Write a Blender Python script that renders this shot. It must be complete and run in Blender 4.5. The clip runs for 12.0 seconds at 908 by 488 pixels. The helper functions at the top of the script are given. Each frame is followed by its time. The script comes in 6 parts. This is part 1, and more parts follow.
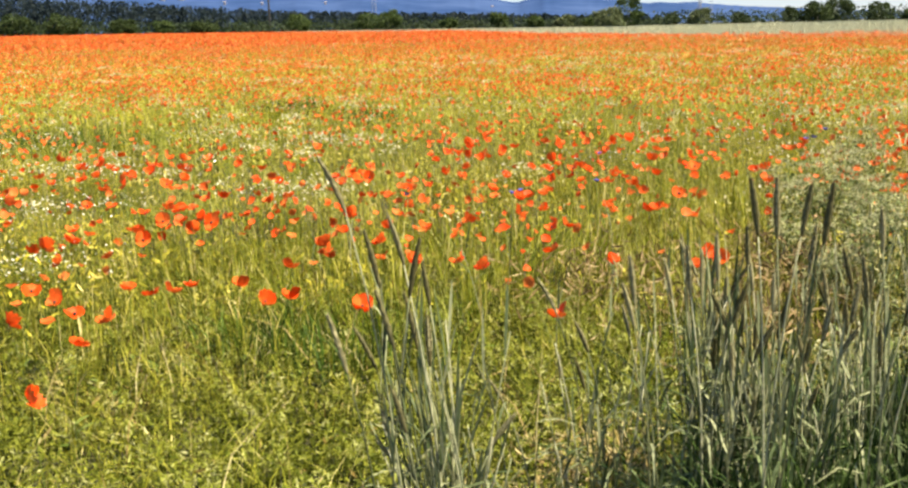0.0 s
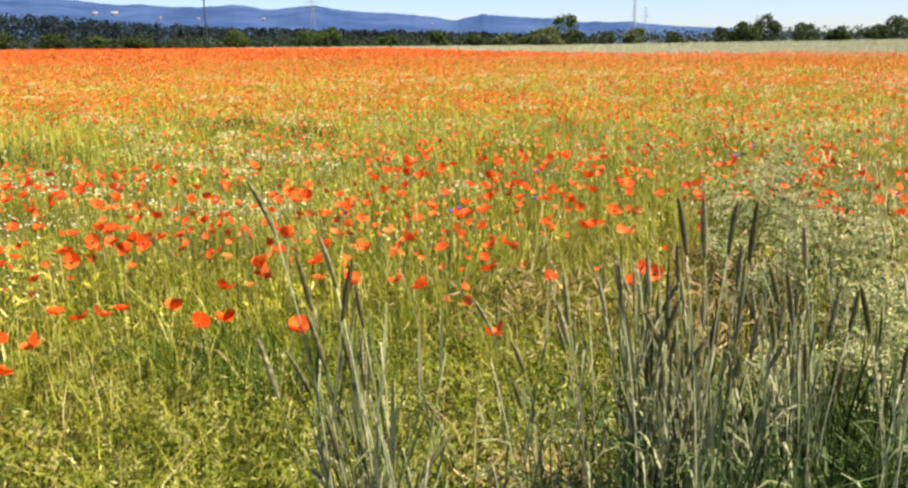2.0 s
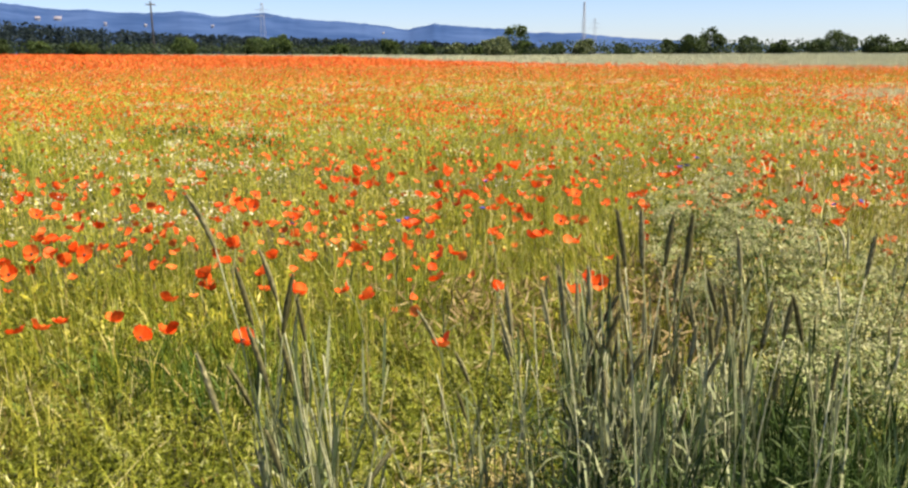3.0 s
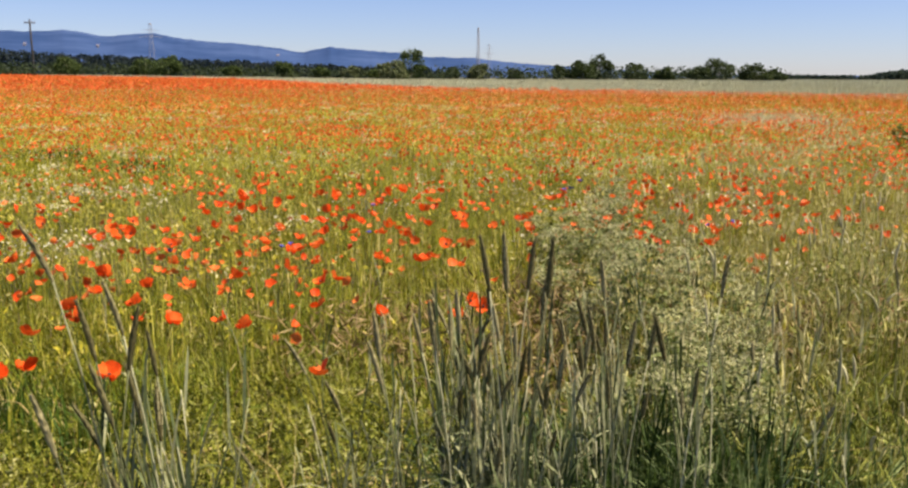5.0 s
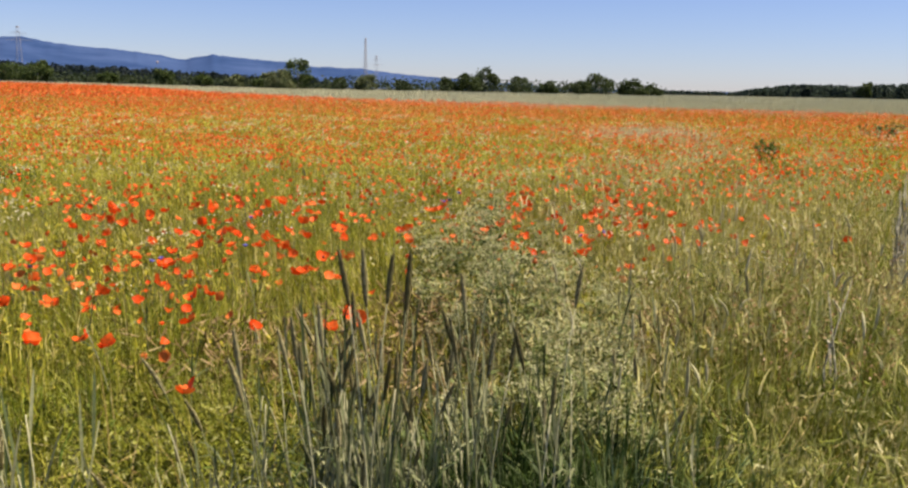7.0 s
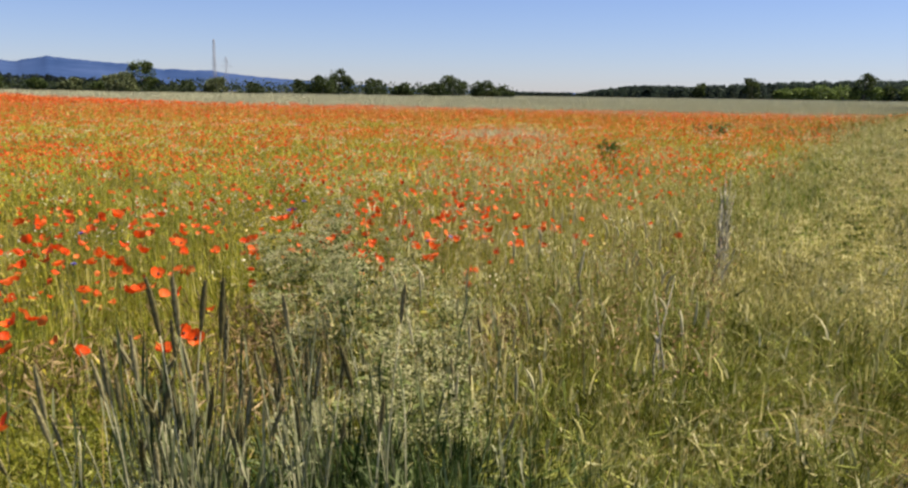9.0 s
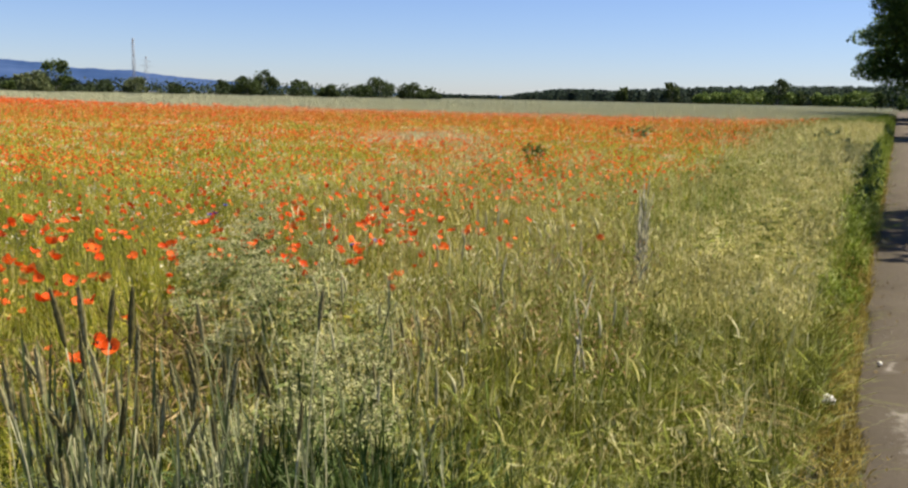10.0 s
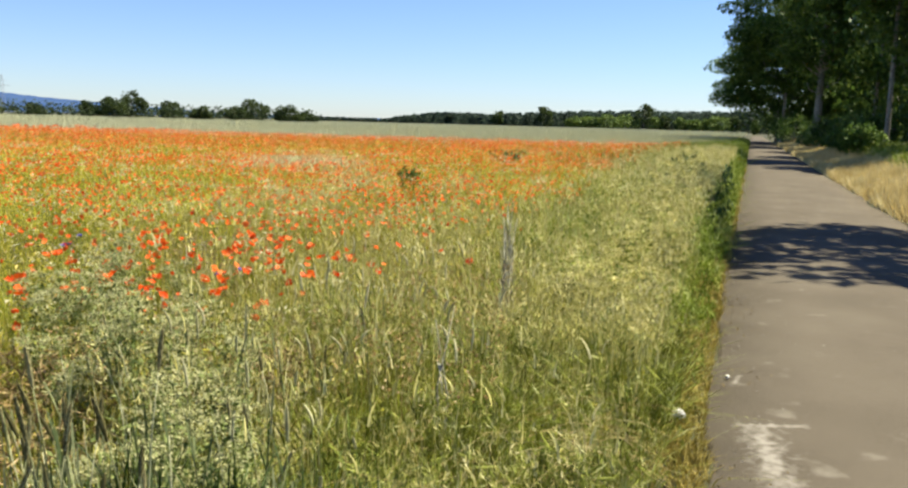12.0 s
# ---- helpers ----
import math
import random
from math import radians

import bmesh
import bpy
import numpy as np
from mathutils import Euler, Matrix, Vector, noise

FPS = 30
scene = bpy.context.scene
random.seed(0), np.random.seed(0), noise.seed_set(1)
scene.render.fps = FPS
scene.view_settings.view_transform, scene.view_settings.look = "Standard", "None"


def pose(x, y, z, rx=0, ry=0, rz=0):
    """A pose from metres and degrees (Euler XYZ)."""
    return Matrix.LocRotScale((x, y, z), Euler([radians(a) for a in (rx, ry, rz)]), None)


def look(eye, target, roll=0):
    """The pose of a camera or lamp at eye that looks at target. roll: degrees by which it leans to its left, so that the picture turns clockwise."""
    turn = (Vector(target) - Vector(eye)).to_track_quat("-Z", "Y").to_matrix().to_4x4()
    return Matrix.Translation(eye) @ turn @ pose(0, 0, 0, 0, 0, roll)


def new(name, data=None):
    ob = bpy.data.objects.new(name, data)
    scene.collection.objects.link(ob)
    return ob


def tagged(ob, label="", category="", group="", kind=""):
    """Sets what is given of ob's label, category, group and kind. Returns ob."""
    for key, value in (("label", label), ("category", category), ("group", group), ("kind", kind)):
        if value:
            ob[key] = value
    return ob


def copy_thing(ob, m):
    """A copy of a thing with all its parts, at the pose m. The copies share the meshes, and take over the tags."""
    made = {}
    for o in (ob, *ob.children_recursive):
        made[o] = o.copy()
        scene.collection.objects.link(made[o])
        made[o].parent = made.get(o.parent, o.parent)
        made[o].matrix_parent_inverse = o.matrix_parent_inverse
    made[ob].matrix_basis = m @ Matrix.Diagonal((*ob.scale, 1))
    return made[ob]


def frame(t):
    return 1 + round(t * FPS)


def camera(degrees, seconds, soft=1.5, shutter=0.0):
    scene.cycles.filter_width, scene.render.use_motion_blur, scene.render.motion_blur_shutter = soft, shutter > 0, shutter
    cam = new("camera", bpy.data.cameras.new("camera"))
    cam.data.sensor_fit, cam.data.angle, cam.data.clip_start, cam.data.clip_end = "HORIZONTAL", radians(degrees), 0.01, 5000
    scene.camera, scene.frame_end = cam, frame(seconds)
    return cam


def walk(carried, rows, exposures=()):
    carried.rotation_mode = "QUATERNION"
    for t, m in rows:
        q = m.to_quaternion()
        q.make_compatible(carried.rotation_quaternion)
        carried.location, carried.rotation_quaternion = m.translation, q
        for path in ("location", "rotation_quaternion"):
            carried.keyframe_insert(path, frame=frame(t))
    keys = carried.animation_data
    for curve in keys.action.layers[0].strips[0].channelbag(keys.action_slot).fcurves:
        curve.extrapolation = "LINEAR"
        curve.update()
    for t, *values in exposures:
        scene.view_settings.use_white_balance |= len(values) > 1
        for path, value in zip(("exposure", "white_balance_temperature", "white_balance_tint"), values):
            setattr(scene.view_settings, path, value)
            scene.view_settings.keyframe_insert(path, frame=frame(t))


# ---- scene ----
cam = camera(56.4, 12.0, soft=2.5)
PATH = [
    (0, (0.000, 0.000, 1.506), (-0.026, 2.201, 0.945), -1.40),
    (0.5, (0.000, -0.003, 1.509), (-0.004, 2.201, 0.963), -1.50),
    (1, (0.001, -0.002, 1.513), (0.033, 2.206, 0.977), -1.30),
    (1.5, (0.008, 0.008, 1.513), (0.080, 2.216, 0.986), -1.20),
    (2, (0.018, 0.006, 1.516), (0.149, 2.213, 0.995), -1.00),
    (2.5, (0.027, 0.008, 1.517), (0.211, 2.213, 1.005), -0.70),
    (3, (0.039, -0.004, 1.525), (0.299, 2.196, 1.026), -0.40),
    (3.2, (0.046, -0.004, 1.525), (0.335, 2.194, 1.034), -0.25),
    (4.8, (0.116, 0.010, 1.526), (0.616, 2.178, 1.079), 0.15),
    (5, (0.122, 0.010, 1.526), (0.651, 2.175, 1.086), 0.20),
    (5.5, (0.132, -0.008, 1.532), (0.731, 2.142, 1.109), 0.50),
    (6, (0.142, -0.021, 1.533), (0.779, 2.120, 1.127), 0.60),
    (6.5, (0.157, -0.036, 1.539), (0.866, 2.084, 1.140), 0.90),
    (7, (0.181, -0.032, 1.540), (0.994, 2.049, 1.132), 1.10),
    (7.2, (0.192, -0.032, 1.542), (1.038, 2.034, 1.131), 1.05),
    (8.8, (0.270, -0.051, 1.575), (1.360, 1.900, 1.179), 0.80),
    (9, (0.276, -0.054, 1.577), (1.424, 1.864, 1.180), 0.80),
    (9.5, (0.286, -0.060, 1.578), (1.532, 1.797, 1.180), 1.10),
    (10, (0.297, -0.070, 1.586), (1.606, 1.744, 1.198), 1.20),
    (10.5, (0.299, -0.093, 1.597), (1.666, 1.683, 1.229), 1.50),
    (11, (0.302, -0.122, 1.609), (1.721, 1.616, 1.258), 1.70),
    (11.5, (0.317, -0.148, 1.615), (1.789, 1.549, 1.282), 1.50),
    (12, (0.351, -0.147, 1.621), (1.912, 1.472, 1.299), 1.50),
]
walk(cam, [(t, look(eye, target, roll)) for t, eye, target, roll in PATH],
     [(0.0, 1.44, 6750, 10), (2.5, 1.4, 6700, 11), (3.5, 1.2, 6650, 12), (5.5, 0.95, 6800, 18), (7.5, 0.91, 6750, 18), (9.0, 0.88, 6650, 17), (9.5, 0.94, 6650, 14), (10.5, 1.05, 6600, 9),
      (11.2, 1.2, 6600, 6), (12.0, 1.34, 6700, 4)])

# ---- light ----
SUN_AZ, SUN_EL = 114.0, 60.0        # degrees; azimuth clockwise from +y
world = bpy.data.worlds.new("sky")
world.use_nodes = True
scene.world = world
sky = world.node_tree.nodes.new("ShaderNodeTexSky")
sky.sky_type, sky.sun_disc = "NISHITA", False
sky.sun_elevation, sky.sun_rotation = radians(SUN_EL), radians(SUN_AZ)
sky.air_density, sky.dust_density, sky.ozone_density = 1.0, 0.12, 3.0
balance = world.node_tree.nodes.new("ShaderNodeMix")
balance.data_type, balance.blend_type = "RGBA", "MULTIPLY"
balance.inputs[0].default_value, balance.inputs[7].default_value = 1.0, (0.81, 0.91, 1.25, 1)
world.node_tree.links.new(sky.outputs[0], balance.inputs[6])
world.node_tree.links.new(balance.outputs[2], world.node_tree.nodes["Background"].inputs[0])
world.node_tree.nodes["Background"].inputs[1].default_value = 0.054
sun = new("sun", bpy.data.lights.new("sun", "SUN"))
sun.data.energy, sun.data.angle, sun.data.color = 5.0, radians(0.55), (1.0, 0.92, 0.77)
_a, _e = radians(SUN_AZ), radians(SUN_EL)
SUN_WAY = Vector((math.sin(_a) * math.cos(_e), math.cos(_a) * math.cos(_e), math.sin(_e)))
sun.matrix_world = look(SUN_WAY * 60, (0, 0, 0))


# ---- materials ----
def node_mat(name):
    m = bpy.data.materials.new(name)
    m.use_nodes = True
    nt = m.node_tree
    return m, nt, nt.nodes["Principled BSDF"], nt.nodes["Material Output"]


def ramp(nt, cols, fac):
    r = nt.nodes.new("ShaderNodeValToRGB")
    while len(r.color_ramp.elements) < len(cols):
        r.color_ramp.elements.new(0.5)
    for i, c in enumerate(cols):
        r.color_ramp.elements[i].position = i / max(1, len(cols) - 1)
        r.color_ramp.elements[i].color = (*c, 1)
    nt.links.new(fac, r.inputs[0])
    return r.outputs[0]


def noise_fac(nt, scale, detail=4.0, lo=0.35, hi=0.65, stretch=None):
    g = nt.nodes.new("ShaderNodeNewGeometry")
    n = nt.nodes.new("ShaderNodeTexNoise")
    n.inputs["Scale"].default_value, n.inputs["Detail"].default_value = scale, detail
    src = g.outputs["Position"]
    if stretch:
        mp = nt.nodes.new("ShaderNodeMapping")
        mp.inputs["Scale"].default_value = stretch
        nt.links.new(src, mp.inputs[0])
        src = mp.outputs[0]
    nt.links.new(src, n.inputs["Vector"])
    m = nt.nodes.new("ShaderNodeMapRange")
    m.inputs[1].default_value, m.inputs[2].default_value = lo, hi
    nt.links.new(n.outputs[0], m.inputs[0])
    return m.outputs[0]


def mixed(nt, a, b, fac):
    m = nt.nodes.new("ShaderNodeMix")
    m.data_type = "RGBA"
    for src, slot in ((fac, 0), (a, 6), (b, 7)):
        if isinstance(src, (tuple, float)):
            m.inputs[slot].default_value = (*src, 1) if isinstance(src, tuple) else src
        else:
            nt.links.new(src, m.inputs[slot])
    return m.outputs[2]


def leaf_mat(name, cols, trans=0.35, rough=0.6, patch=None, scale=0.35, by_object=False, tint=1.25, clump=0.0):
    """Thin leaves: each island its own shade, a part of the light passes through. patch: a second set of shades in patches.
    clump: shades that whole tufts share, so many to the metre."""
    m, nt, p, out = node_mat(name)
    g = nt.nodes.new("ShaderNodeObjectInfo" if by_object else "ShaderNodeNewGeometry")
    fac = g.outputs["Random" if by_object else "Random Per Island"]
    if clump:
        half = nt.nodes.new("ShaderNodeMix")
        half.inputs[0].default_value = 0.6
        nt.links.new(fac, half.inputs[2])
        nt.links.new(noise_fac(nt, clump, 3.0, 0.36, 0.64), half.inputs[3])
        fac = half.outputs[0]
    c = ramp(nt, cols, fac)
    if patch:
        c = mixed(nt, c, ramp(nt, patch, fac), noise_fac(nt, scale))
    fine = noise_fac(nt, 60.0, 2.0, 0.3, 0.7)
    hs = nt.nodes.new("ShaderNodeHueSaturation")
    nt.links.new(c, hs.inputs["Color"])
    vr = nt.nodes.new("ShaderNodeMapRange")
    vr.inputs[3].default_value, vr.inputs[4].default_value = 0.75, 1.2
    nt.links.new(fine, vr.inputs[0])
    nt.links.new(vr.outputs[0], hs.inputs["Value"])
    c = hs.outputs[0]
    nt.links.new(c, p.inputs["Base Color"])
    p.inputs["Roughness"].default_value = rough
    p.inputs["Specular IOR Level"].default_value = 0.12
    t = nt.nodes.new("ShaderNodeBsdfTranslucent")
    b = nt.nodes.new("ShaderNodeHueSaturation")
    b.inputs["Value"].default_value = tint
    nt.links.new(c, b.inputs["Color"])
    nt.links.new(b.outputs[0], t.inputs[0])
    mx = nt.nodes.new("ShaderNodeMixShader")
    mx.inputs[0].default_value = trans * 0.55
    nt.links.new(p.outputs[0], mx.inputs[1])
    nt.links.new(t.outputs[0], mx.inputs[2])
    nt.links.new(mx.outputs[0], out.inputs[0])
    return m


def rough_mat(name, cols, scale=6.0, rough=0.85, bump=0.3, fine=80.0, metal=0.0):
    m, nt, p, out = node_mat(name)
    c = ramp(nt, cols, noise_fac(nt, scale, 6.0, 0.3, 0.7))
    f = noise_fac(nt, fine, 4.0, 0.25, 0.75)
    hs = nt.nodes.new("ShaderNodeHueSaturation")
    vr = nt.nodes.new("ShaderNodeMapRange")
    vr.inputs[3].default_value, vr.inputs[4].default_value = 0.7, 1.25
    nt.links.new(f, vr.inputs[0])
    nt.links.new(vr.outputs[0], hs.inputs["Value"])
    nt.links.new(c, hs.inputs["Color"])
    nt.links.new(hs.outputs[0], p.inputs["Base Color"])
    p.inputs["Roughness"].default_value, p.inputs["Metallic"].default_value = rough, metal
    b = nt.nodes.new("ShaderNodeBump")
    b.inputs["Strength"].default_value, b.inputs["Distance"].default_value = bump, 0.02
    nt.links.new(f, b.inputs["Height"])
    nt.links.new(b.outputs[0], p.inputs["Normal"])
    return m


# First and last shades of these plants paint in gap shadow and lit tips.
GRASS = leaf_mat("meadow_grass", [(0.101, 0.122, 0.00936), (0.301, 0.302, 0.021), (0.543, 0.486, 0.045), (0.829, 0.694, 0.24)], 0.45,
                 patch=[(0.0871, 0.119, 0.00813), (0.257, 0.282, 0.0193), (0.485, 0.457, 0.04), (0.788, 0.655, 0.205)], scale=0.25, clump=3.0)
GRASS_NEAR = leaf_mat("near_grass", [(0.025, 0.0347, 0.00281), (0.166, 0.191, 0.0149), (0.361, 0.361, 0.0351), (0.742, 0.648, 0.255)], 0.42,
                      patch=[(0.0529, 0.0606, 0.00574), (0.187, 0.191, 0.0168), (0.415, 0.374, 0.0446), (0.8, 0.664, 0.302)], scale=0.8, clump=6.0)
WEED = leaf_mat("weed_leaves", [(0.101, 0.119, 0.00876), (0.297, 0.288, 0.021), (0.529, 0.464, 0.0459), (0.819, 0.678, 0.273)], 0.42,
                patch=[(0.109, 0.11, 0.00876), (0.322, 0.288, 0.0227), (0.559, 0.471, 0.0519), (0.829, 0.685, 0.308)], scale=0.9, clump=3.0)
VERGE = leaf_mat("verge_grass", [(0.02, 0.032, 0.003), (0.118, 0.157, 0.0155), (0.26, 0.3, 0.04), (0.58, 0.6, 0.28)], 0.38,
                 patch=[(0.018, 0.034, 0.003), (0.096, 0.152, 0.0135), (0.225, 0.292, 0.034), (0.52, 0.565, 0.225)], scale=0.9, clump=4.0)
TUFT_GREEN = leaf_mat("tuft_green", [(0.04, 0.068, 0.0048), (0.128, 0.176, 0.0096), (0.288, 0.32, 0.0288)], 0.38)
TUFT_PALE = leaf_mat("tuft_pale", [(0.156, 0.169, 0.0262), (0.36, 0.373, 0.072), (0.61, 0.609, 0.223)], 0.36)
FRINGE = leaf_mat("fringe_grass", [(0.1, 0.085, 0.017), (0.29, 0.225, 0.05), (0.54, 0.44, 0.14)], 0.34, clump=3.0)
TUFT_BROWN = leaf_mat("tuft_brown", [(0.064, 0.0416, 0.00768), (0.192, 0.134, 0.024), (0.371, 0.282, 0.072)], 0.32)
# Dark first shade stands in for shadow between cushions, pale last for lit tops.
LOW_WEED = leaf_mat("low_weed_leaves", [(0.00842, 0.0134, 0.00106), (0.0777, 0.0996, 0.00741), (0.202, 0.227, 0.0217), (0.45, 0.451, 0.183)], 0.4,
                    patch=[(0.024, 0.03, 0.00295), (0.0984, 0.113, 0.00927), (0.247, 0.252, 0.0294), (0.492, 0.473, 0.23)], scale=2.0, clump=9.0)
BUSH_GREEN = leaf_mat("bush_leaves", [(0.028, 0.055, 0.007), (0.055, 0.1, 0.012), (0.1, 0.155, 0.022)], 0.3)
NETTLE = leaf_mat("dark_verge_leaves", [(0.045, 0.078, 0.011), (0.09, 0.135, 0.021), (0.17, 0.212, 0.043)], 0.35)
DRY = leaf_mat("dry_grass", [(0.256, 0.176, 0.056), (0.448, 0.352, 0.136), (0.624, 0.528, 0.264)], 0.25)
BANK = leaf_mat("bank_dry_grass", [(0.38, 0.27, 0.1), (0.6, 0.48, 0.21), (0.74, 0.65, 0.36)], 0.25, clump=1.2)
SEEDS = leaf_mat("pale_seed_heads", [(0.325, 0.298, 0.0798), (0.535, 0.48, 0.17), (0.753, 0.679, 0.368)], 0.3, clump=4.0)
CREAM = leaf_mat("cream_umbels", [(0.23, 0.245, 0.095), (0.33, 0.33, 0.148), (0.46, 0.435, 0.235)], 0.3)
VERGE_LEAF = leaf_mat("verge_plant_leaves", [(0.024, 0.036, 0.003), (0.16, 0.2, 0.021), (0.47, 0.5, 0.125)], 0.35, clump=4.0)
# Olive, darker copy of VERGE: the near corner's shade is put into it.
CORNER = leaf_mat("shaded_corner_grass", [(0.0154, 0.0228, 0.00216), (0.11, 0.137, 0.0156), (0.25, 0.279, 0.048), (0.499, 0.505, 0.258)], 0.38,
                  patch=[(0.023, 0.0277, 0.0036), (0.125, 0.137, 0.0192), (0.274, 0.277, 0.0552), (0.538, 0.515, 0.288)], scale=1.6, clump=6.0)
UMBER = leaf_mat("withered_leaves", [(0.048, 0.032, 0.00672), (0.128, 0.084, 0.0168), (0.288, 0.208, 0.056)], 0.25)
SPIKE = leaf_mat("bleached_ears", [(0.34, 0.32, 0.16), (0.44, 0.41, 0.22), (0.54, 0.49, 0.29)], 0.2, by_object=True)
BLOSSOM = leaf_mat("cream_blossoms", [(0.5, 0.46, 0.24), (0.62, 0.57, 0.33), (0.74, 0.69, 0.45)], 0.3)
RUST = leaf_mat("rusty_stems", [(0.1, 0.065, 0.025), (0.24, 0.16, 0.065), (0.42, 0.32, 0.16)], 0.25)
SORREL = leaf_mat("reddish_seed_heads", [(0.24, 0.12, 0.048), (0.368, 0.216, 0.096), (0.48, 0.352, 0.192)], 0.3)
POPPY = leaf_mat("poppy_petals", [(0.68, 0.07, 0.01), (0.75, 0.125, 0.02), (0.8, 0.22, 0.05)], 0.7, 0.5, tint=1.2)
POPPY_NEAR = leaf_mat("near_poppy_petals", [(0.7, 0.062, 0.006), (0.76, 0.105, 0.013), (0.79, 0.17, 0.03)], 0.6, 0.5, by_object=True, tint=1.2)
POPPY_DARK = rough_mat("poppy_centre", [(0.012, 0.0096, 0.012), (0.04, 0.048, 0.024)], 200.0)
STEM = leaf_mat("flower_stem", [(0.08, 0.12, 0.0168), (0.144, 0.176, 0.0336)], 0.15, by_object=True)
WHITE = leaf_mat("white_petals", [(0.6, 0.58, 0.42), (0.75, 0.73, 0.6)], 0.25)
YELLOW = leaf_mat("yellow_florets", [(0.56, 0.4, 0.032), (0.64, 0.496, 0.08)], 0.15)
BLUE = leaf_mat("blue_petals", [(0.072, 0.068, 0.256), (0.136, 0.12, 0.336)], 0.3)
RYE_STEM = leaf_mat("rye_straw", [(0.07, 0.08, 0.03), (0.22, 0.228, 0.112), (0.52, 0.5, 0.3)], 0.15, 0.6, by_object=True)
RYE_LEAF = leaf_mat("rye_leaf", [(0.04, 0.062, 0.02), (0.11, 0.135, 0.055), (0.32, 0.325, 0.17)], 0.3, 0.6, by_object=True)
RYE_EAR = leaf_mat("rye_ear", [(0.075, 0.066, 0.024), (0.125, 0.112, 0.044), (0.2, 0.18, 0.08), (0.38, 0.34, 0.17)], 0.1, 0.8, by_object=True)
# Dark green leaves; shade at the rye's foot and glints are in these shades.
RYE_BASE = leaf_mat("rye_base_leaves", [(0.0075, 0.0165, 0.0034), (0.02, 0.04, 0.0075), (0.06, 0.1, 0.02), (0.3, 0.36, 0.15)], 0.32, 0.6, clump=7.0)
GRAIN = leaf_mat("grain_crop", [(0.48, 0.475, 0.265), (0.56, 0.545, 0.31), (0.64, 0.61, 0.36)], 0.3,
                 patch=[(0.515, 0.51, 0.29), (0.6, 0.58, 0.345), (0.68, 0.64, 0.4)], scale=0.04)
PALE_WEED = leaf_mat("pale_weed_leaves", [(0.018, 0.03, 0.0065), (0.135, 0.17, 0.044), (0.4, 0.44, 0.175)], 0.35, clump=9.0)
DARK_WEED = leaf_mat("dark_weed_leaves", [(0.024, 0.048, 0.016), (0.048, 0.08, 0.024), (0.08, 0.12, 0.04)], 0.3)
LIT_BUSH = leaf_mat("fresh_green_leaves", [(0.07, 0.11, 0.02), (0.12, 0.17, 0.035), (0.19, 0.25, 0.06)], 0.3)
# Blue-green cast: distance haze put into the forest edge's leaf colour.
EDGE_WOOD = leaf_mat("hazed_forest_edge_leaves", [(0.0255, 0.0408, 0.0342), (0.0357, 0.0553, 0.0399), (0.0595, 0.0808, 0.0522)], 0.9)
POPPY_FAR = leaf_mat("far_poppy_petals", [(0.72, 0.085, 0.012), (0.8, 0.155, 0.028), (0.84, 0.27, 0.075)], 0.45, 0.5)
OAK = leaf_mat("oak_leaves", [(0.022, 0.045, 0.009), (0.075, 0.13, 0.024), (0.22, 0.29, 0.06)], 0.42, 0.5, clump=0.7)
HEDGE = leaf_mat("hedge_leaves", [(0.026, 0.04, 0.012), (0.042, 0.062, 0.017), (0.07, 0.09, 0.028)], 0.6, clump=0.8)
HEDGE_PALE = leaf_mat("pale_hedge_leaves", [(0.08, 0.104, 0.04), (0.12, 0.144, 0.056), (0.176, 0.192, 0.088)], 0.25)
# Bluish, nearly even shades: the far wood's haze is in its leaf colour.
FAR_WOOD = leaf_mat("hazed_far_wood_leaves", [(0.019, 0.029, 0.03), (0.023, 0.035, 0.034), (0.028, 0.041, 0.038)], 0.9, clump=0.05)
SCRUB = leaf_mat("scrub_leaves", [(0.022, 0.034, 0.016), (0.034, 0.05, 0.02), (0.055, 0.07, 0.026)], 0.6, clump=0.3)
# Brighter copy of HEDGE with sunlight put into its colour.
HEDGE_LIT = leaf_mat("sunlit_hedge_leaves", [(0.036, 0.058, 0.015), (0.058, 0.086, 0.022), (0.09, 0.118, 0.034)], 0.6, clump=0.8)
BARK = rough_mat("bark", [(0.13, 0.12, 0.095), (0.26, 0.24, 0.195), (0.38, 0.355, 0.29)], 9.0, 0.95, 0.8, 50.0)
DEAD = rough_mat("dead_stalk", [(0.12, 0.115, 0.07), (0.24, 0.23, 0.15), (0.36, 0.335, 0.23)], 30.0, 0.9)
DARK_WOOD = rough_mat("weathered_pole", [(0.02, 0.018, 0.015), (0.045, 0.04, 0.035)], 3.0, 0.9)
STEEL = rough_mat("galvanised_steel", [(0.128, 0.136, 0.152), (0.2, 0.208, 0.224)], 2.0, 0.6, 0.05, 20.0, 0.3)
PAPER = rough_mat("crumpled_paper", [(0.58, 0.55, 0.47), (0.74, 0.72, 0.65)], 20.0, 0.8)
CHALK = rough_mat("white_residue", [(0.192, 0.168, 0.136), (0.352, 0.32, 0.272)], 14.0, 0.9)
HOUSE = rough_mat("far_plaster", [(0.12, 0.132, 0.167), (0.16, 0.172, 0.211)], 0.1, 0.8)
ROOF = rough_mat("far_roof", [(0.16, 0.15, 0.17), (0.2, 0.18, 0.2)], 0.3, 0.8)


